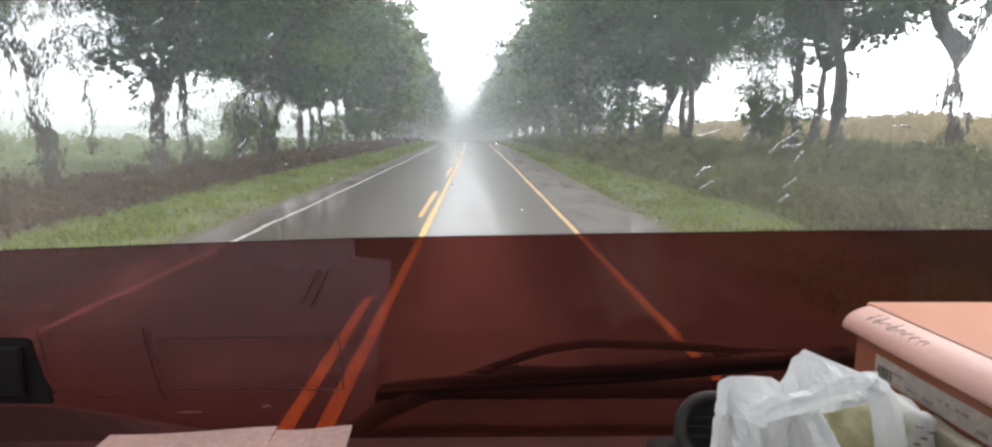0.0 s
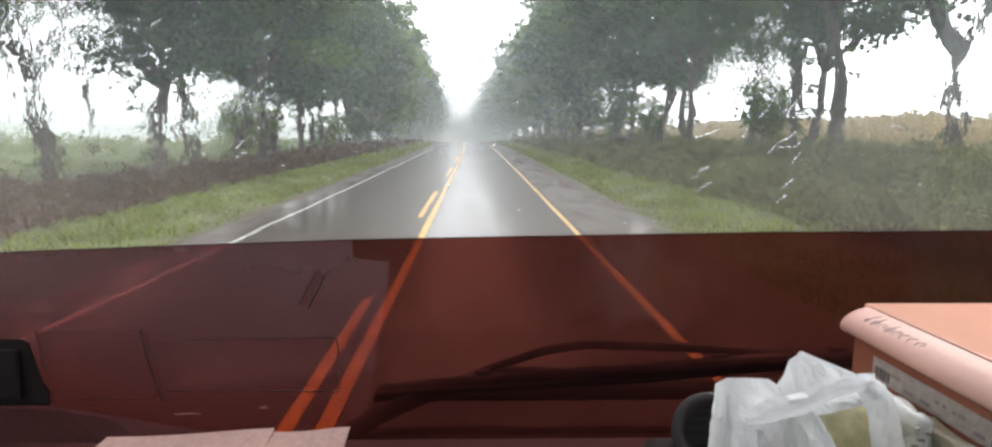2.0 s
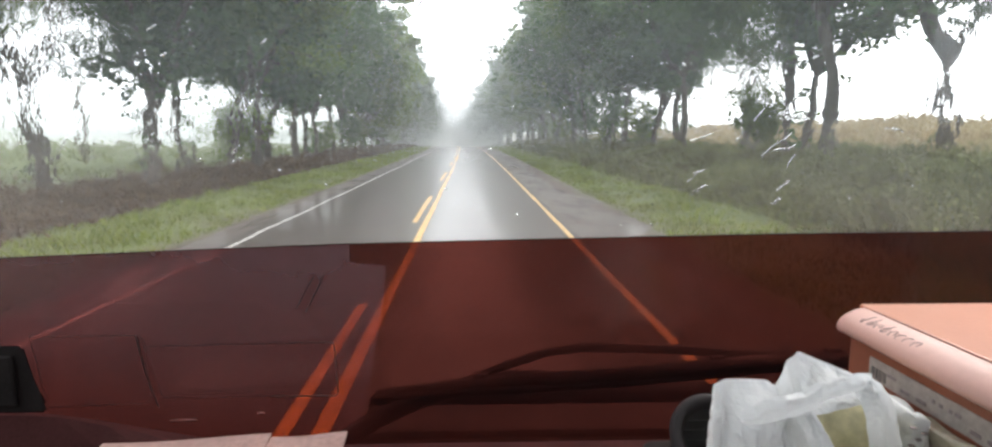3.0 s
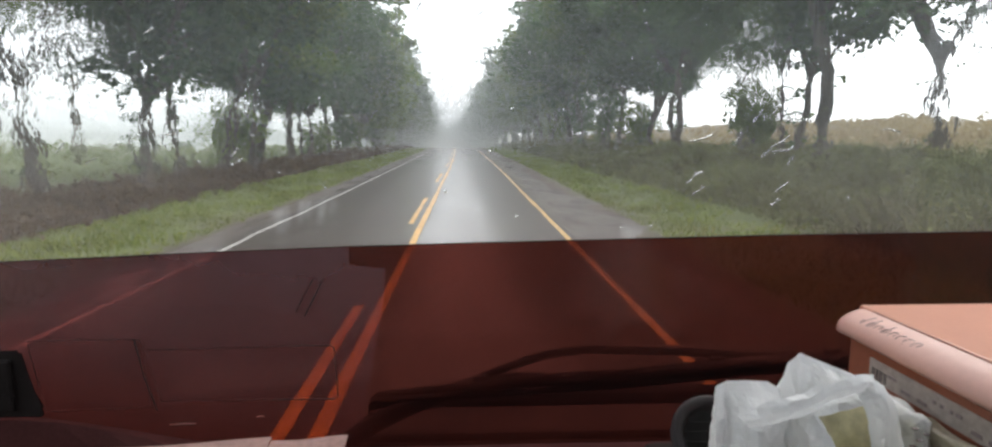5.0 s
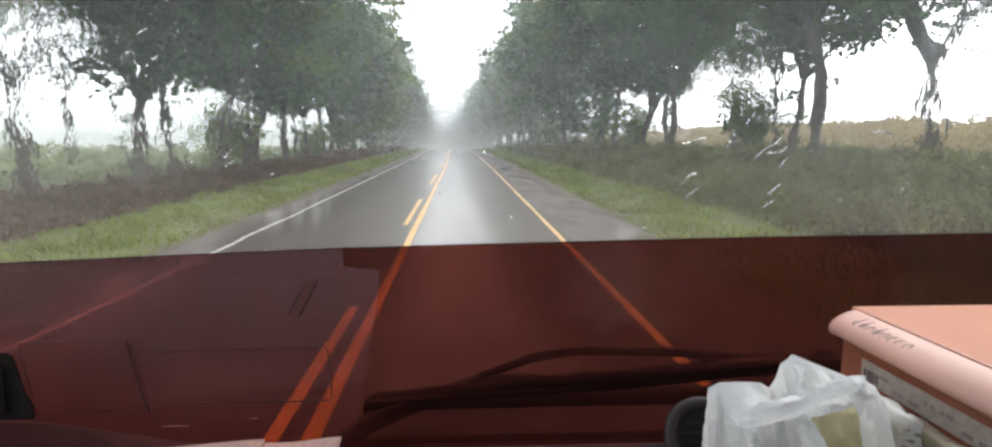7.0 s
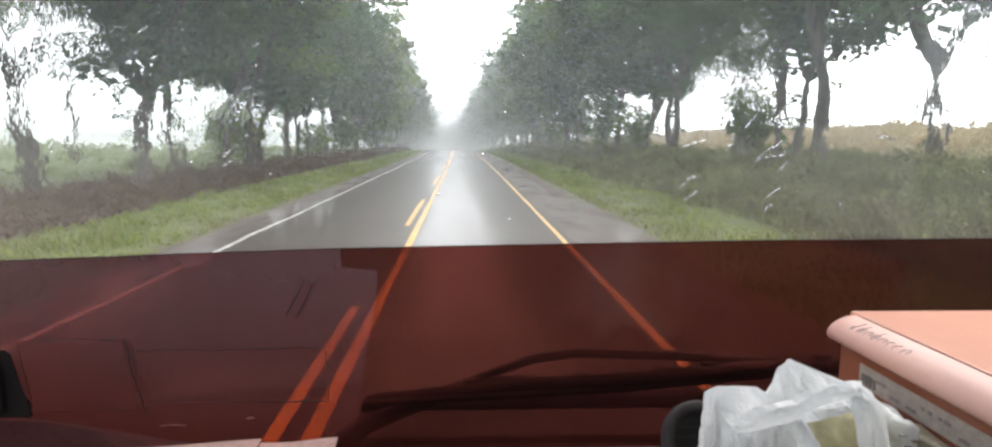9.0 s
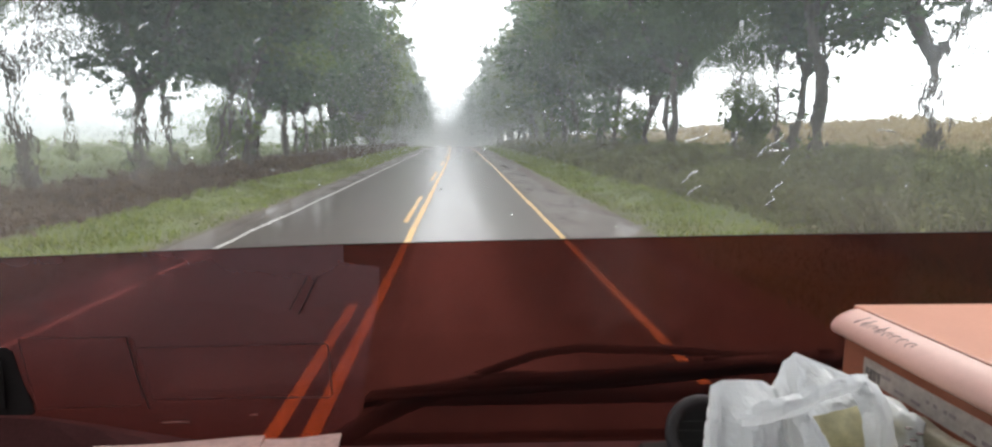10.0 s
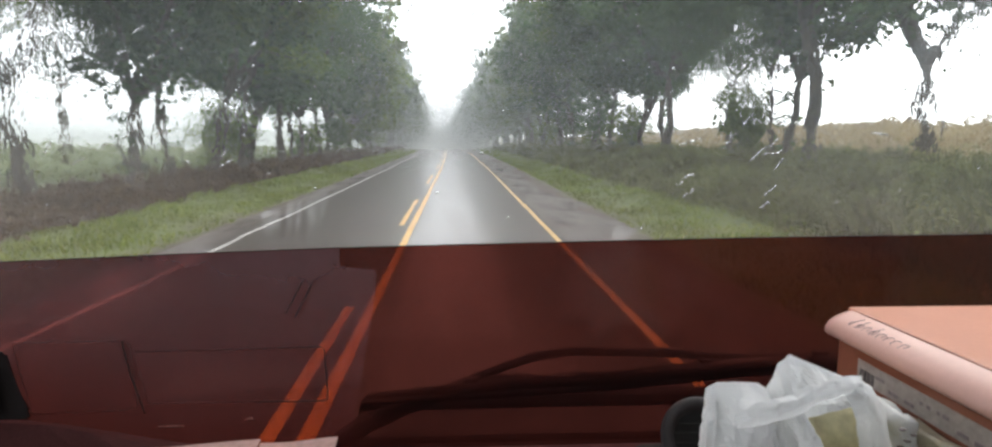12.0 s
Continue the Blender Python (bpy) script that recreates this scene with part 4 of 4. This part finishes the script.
part("bag_side", fold([(0.325, 0.598, 2.089), (0.345, 0.594, 2.081), (0.368, 0.590, 2.072), (0.388, 0.586, 2.064)],
                      [(0.318, 0.556, 2.040), (0.342, 0.556, 2.046), (0.366, 0.560, 2.050), (0.390, 0.564, 2.036)], 0.003, 7, 4, 24, 12), BAG, bag)
part("bag_side", fold([(0.244, 0.602, 2.054), (0.272, 0.602, 2.060), (0.292, 0.604, 2.058), (0.308, 0.608, 2.046), (0.327, 0.602, 2.087), (0.388, 0.590, 2.064)],
                      [(0.268, 0.68, 1.907), (0.280, 0.69, 1.907), (0.300, 0.69, 1.907), (0.350, 0.69, 1.907), (0.420, 0.67, 1.907)], -0.01, 9), BAG, bag)


def ribbon(points, widths, seed):
    """A crumpled band of thin plastic through points."""
    bm = bmesh.new()
    pts = [Vector(p) for p in points]
    dense, wd = [], []
    for i in range(len(pts) - 1):
        for t in (0, 0.25, 0.5, 0.75):
            dense.append(pts[i].lerp(pts[i + 1], t))
            wd.append(widths[i] + (widths[i + 1] - widths[i]) * t)
    dense.append(pts[-1])
    wd.append(widths[-1])
    for _ in range(3):
        dense = [dense[0]] + [(dense[i - 1] + dense[i] * 2 + dense[i + 1]) / 4 for i in range(1, len(dense) - 1)] + [dense[-1]]
    rows = []
    for i, p in enumerate(dense):
        d = (dense[min(i + 1, len(dense) - 1)] - dense[max(i - 1, 0)]).normalized()
        s = d.cross(Vector((0, -1, 0))).normalized()
        row = []
        for k in range(13):
            v = k / 12 * 2 - 1
            bulge = (1 - v * v) * wd[i] * 0.55 + 0.0007 * math.sin(k * 1.1 + i * 0.35 + seed)
            row.append(bm.verts.new(crumple(p + s * wd[i] * v + Vector((0, -bulge, 0)), 0.0028, 40.0) - Vector((0.33, 0.60, 1.905))))
        rows.append(row)
    for a, b in zip(rows, rows[1:]):
        for k in range(12):
            bm.faces.new((a[k], b[k], b[k + 1], a[k + 1]))
    return bm


part("handle", ribbon([(0.367, 0.566, 2.067), (0.378, 0.561, 2.061), (0.384, 0.556, 2.044), (0.388, 0.553, 2.023), (0.390, 0.550, 1.993), (0.395, 0.550, 1.955)],
     [0.010, 0.013, 0.014, 0.015, 0.016, 0.016], 1.0), BAG, bag, "twisted loop handle")
part("handle", ribbon([(0.251, 0.550, 2.042), (0.272, 0.545, 2.050), (0.298, 0.545, 2.058), (0.331, 0.553, 2.068), (0.361, 0.562, 2.070), (0.380, 0.568, 2.069)], [0.006, 0.011, 0.011, 0.010, 0.009, 0.008], 3.0), BAG, bag, "twisted plastic band")
part("handle", ribbon([(0.306, 0.545, 2.049), (0.315, 0.540, 2.031), (0.325, 0.535, 2.009), (0.334, 0.535, 1.972)], [0.006, 0.010, 0.013, 0.014], 5.0), BAG, bag, "folded plastic strip")
tagged(bag, "crumpled thin white plastic carrier bag with a loop handle", "plastic bag")


def pillow(name, x0, x1, y0, y1, z0, z1, mat, amount, label, category):
    bm = box_bm(x0, x1, y0, y1, z0, z1)
    bmesh.ops.subdivide_edges(bm, edges=list(bm.edges), cuts=9, use_grid_fill=True)
    c = Vector(((x0 + x1) / 2, (y0 + y1) / 2, (z0 + z1) / 2))
    hs = Vector(((x1 - x0) / 2, (y1 - y0) / 2, (z1 - z0) / 2))
    for v in bm.verts:
        q = Vector([(v.co[i] - c[i]) / hs[i] for i in range(3)])
        k = 1 - 0.16 * (q.x * q.x * q.y * q.y + q.y * q.y * q.z * q.z * 0.7 + q.x * q.x * q.z * q.z * 0.7)
        v.co = crumple(Vector([c[i] + q[i] * hs[i] * k for i in range(3)]), amount, 30.0)
        v.co.z = max(v.co.z, z0)
    root = empty(name, (c.x, c.y, z0))
    bmesh.ops.translate(bm, vec=(-c.x, -c.y, -z0), verts=bm.verts)
    part("wrapper", bm, mat, root, smooth=True)
    return tagged(root, label, category)


pillow("wrapped_loaf", 0.346, 0.416, 0.560, 0.66, 1.905, 2.046, YELLOW_PACK, 0.005, "olive-yellow wrapped packet inside the plastic bag", "packet")
pillow("plastic_packet", 0.456, 0.4775, 0.475, 0.70, 1.905, 2.014, OLIVE_PACK, 0.004, "olive-brown plastic packet leaning on the box", "packet")
snack = pillow("plastic_packet", 0.424, 0.454, 0.570, 0.66, 1.905, 2.030, BAG, 0.008, "glossy white printed plastic packet beside the box", "packet")
for k in range(7):
    px, pz = -0.012 + 0.006 * (k % 3), 0.080 + 0.006 * k
    part("print_bar", box_bm(px - 0.002, px + 0.003, -0.0475, -0.0435, pz, pz + 0.0014), INK_GREY, snack, "grey print")

# round vent behind the bag, tipped towards the seats
vent = empty("round_vent", (0.305, 0.760, 1.905))
turned = pose(0, 0, 0.020, 62, 0, 0) @ Matrix.Scale(0.88, 4)


def ring_bm(profile, sides=36):
    bm = bmesh.new()
    rings = [[bm.verts.new(turned @ Vector((math.cos(k * math.tau / sides) * r, math.sin(k * math.tau / sides) * r, z))) for k in range(sides)] for r, z in profile]
    for a, b in zip(rings, rings[1:]):
        for k in range(sides):
            bm.faces.new((a[k], a[(k + 1) % sides], b[(k + 1) % sides], b[k]))
    return bm


part("rim", ring_bm([(0.052, -0.02), (0.056, -0.008), (0.056, 0.0), (0.0535, 0.0035), (0.047, 0.004), (0.041, 0.0), (0.0345, -0.012)]), VENT_GREY, vent, "dull grey rim", smooth=True)
part("cone", ring_bm([(0.0345, -0.011), (0.022, -0.018), (0.0005, -0.02)]), RUBBER, vent, "black recessed centre", smooth=True)
for k in (-0.02, -0.007, 0.007, 0.02):
    bm = box_bm(-math.sqrt(0.034 ** 2 - k * k), math.sqrt(0.034 ** 2 - k * k), k - 0.001, k + 0.001, -0.015, -0.006)
    bm.transform(turned)
    part("slat", bm, RUBBER, vent)
tagged(vent, "round black dash vent with a dull grey rim", "vent")

# ---- wiper, parked low on the wet side of the glass ----
wiper = empty("windscreen_wiper", (-0.20, 1.0, 1.79))


def wlocal(bm):
    bmesh.ops.translate(bm, vec=(0.20, -1.0, -1.79), verts=bm.verts)
    return bm


part("pivot", wlocal(tube_bm([(-0.215, 0.972, 1.775), (-0.215, 1.035, 1.775)], 0.018, 14)), WIPER_BLACK, wiper, smooth=True)
part("arm", wlocal(tube_bm([(-0.215, 1.02, 1.790), (-0.155, 1.018, 1.832), (-0.098, 1.016, 1.858), (-0.035, 1.013, 1.884), (0.024, 1.010, 1.906), (0.07, 1.006, 1.911), (0.12, 1.004, 1.913)], [0.018, 0.016, 0.014, 0.013, 0.011, 0.010, 0.008], 8)), WIPER_BLACK, wiper, "black tapered arm", smooth=True)
part("bow", wlocal(tube_bm([(0.015, 0.995, 1.916), (0.060, 0.998, 1.930), (0.120, 1.0, 1.950), (0.186, 1.0, 1.960), (0.340, 0.998, 1.955), (0.476, 0.997, 1.944), (0.60, 0.995, 1.945)], [0.005, 0.007, 0.008, 0.009, 0.009, 0.008, 0.006], 8)), WIPER_BLACK, wiper, "upper bow", smooth=True)
for xa, za in ((0.02, 1.912), (0.20, 1.918), (0.40, 1.937), (0.59, 1.948)):
    part("claw", wlocal(box_bm(xa - 0.012, xa + 0.012, 0.982, 0.996, za - 0.008, za + 0.010, 0.002)), WIPER_BLACK, wiper)
part("spine", wlocal(tube_bm([(-0.145, 0.986, 1.893), (-0.037, 0.986, 1.902), (0.095, 0.986, 1.912), (0.270, 0.986, 1.918), (0.455, 0.986, 1.932), (0.63, 0.986, 1.940)], [0.005, 0.009, 0.011, 0.014, 0.016, 0.014], 8)), WIPER_BLACK, wiper, "long black spine", smooth=True)
part("rubber_blade", wlocal(tube_bm([(-0.152, 0.978, 1.887), (-0.037, 0.977, 1.893), (0.095, 0.977, 1.898), (0.270, 0.977, 1.907), (0.455, 0.977, 1.924), (0.635, 0.977, 1.936)], 0.0055, 6)), RUBBER, wiper, "black rubber lip", smooth=True)
tagged(wiper, "black windscreen wiper parked low on the glass", "wiper")


# ---- rain water on the glass ----
def drops():
    verts, faces = [], []
    face_y = GLASS_Y + 0.0062

    def drop(x, z, a, b, turn, high):
        base = len(verts)
        rings, sides = 4, 12
        ca, sa = math.cos(turn), math.sin(turn)
        uneven = [rng.uniform(0.8, 1.2) for _ in range(sides)]
        for r in range(rings):
            f = math.cos(r / rings * math.pi / 2)
            hh = math.sin(r / rings * math.pi / 2) * high
            for k in range(sides):
                t = k * math.tau / sides
                dx, dz = math.cos(t) * a * f * uneven[k], math.sin(t) * b * f * uneven[k]
                verts.append((x + dx * ca - dz * sa, face_y + hh, z + dx * sa + dz * ca))
        verts.append((x, face_y + high, z))
        for r in range(rings - 1):
            for k in range(sides):
                faces.append((base + r * sides + k, base + r * sides + (k + 1) % sides, base + (r + 1) * sides + (k + 1) % sides, base + (r + 1) * sides + k))
        tip = base + rings * sides
        for k in range(sides):
            faces.append((base + (rings - 1) * sides + k, base + (rings - 1) * sides + (k + 1) % sides, tip))
        faces.append(tuple(base + k for k in range(sides))[::-1])

    for _ in range(36):
        drop(rng.uniform(-0.70, 0.85), rng.uniform(2.16, 2.50), *(rng.uniform(0.0008, 0.0028, 2)), rng.uniform(0, 3), rng.uniform(0.0006, 0.0014))
    for _ in range(15):
        # broken runs left by the blade
        x, z, way, n_drops = rng.normal(0.46, 0.085), rng.normal(2.272, 0.045), rng.uniform(0.25, 0.75), int(rng.integers(4, 9))
        for k in range(n_drops):
            step = rng.uniform(0.003, 0.0055)
            way += rng.normal(0, 0.16)
            x, z = x + math.cos(way) * step, z + math.sin(way) * step
            drop(x, z, rng.uniform(0.0028, 0.0050), rng.uniform(0.0005, 0.0014), way + rng.normal(0, 0.2), 0.001)
    for _ in range(10):
        x, z, way, n_drops = rng.normal(-0.42, 0.10), rng.normal(2.29, 0.05), rng.uniform(0.2, 0.9), int(rng.integers(3, 7))
        for k in range(n_drops):
            step = rng.uniform(0.003, 0.005)
            way += rng.normal(0, 0.16)
            x, z = x + math.cos(way) * step, z + math.sin(way) * step
            drop(x, z, rng.uniform(0.0026, 0.0045), rng.uniform(0.0005, 0.0012), way + rng.normal(0, 0.2), 0.0009)
    for _ in range(10):
        drop(rng.uniform(-0.6, 0.8), rng.uniform(2.33, 2.5), rng.uniform(0.005, 0.012), rng.uniform(0.0008, 0.0018), rng.uniform(0.3, 1.2), 0.0011)
    ob = new("rain_drops", mesh_from("rain_drops", verts, faces, WATER, True))
    ob.visible_shadow = False
    return tagged(ob, "clear rain drops and runs on the windscreen", "rain drops", kind="stuff")


drops()
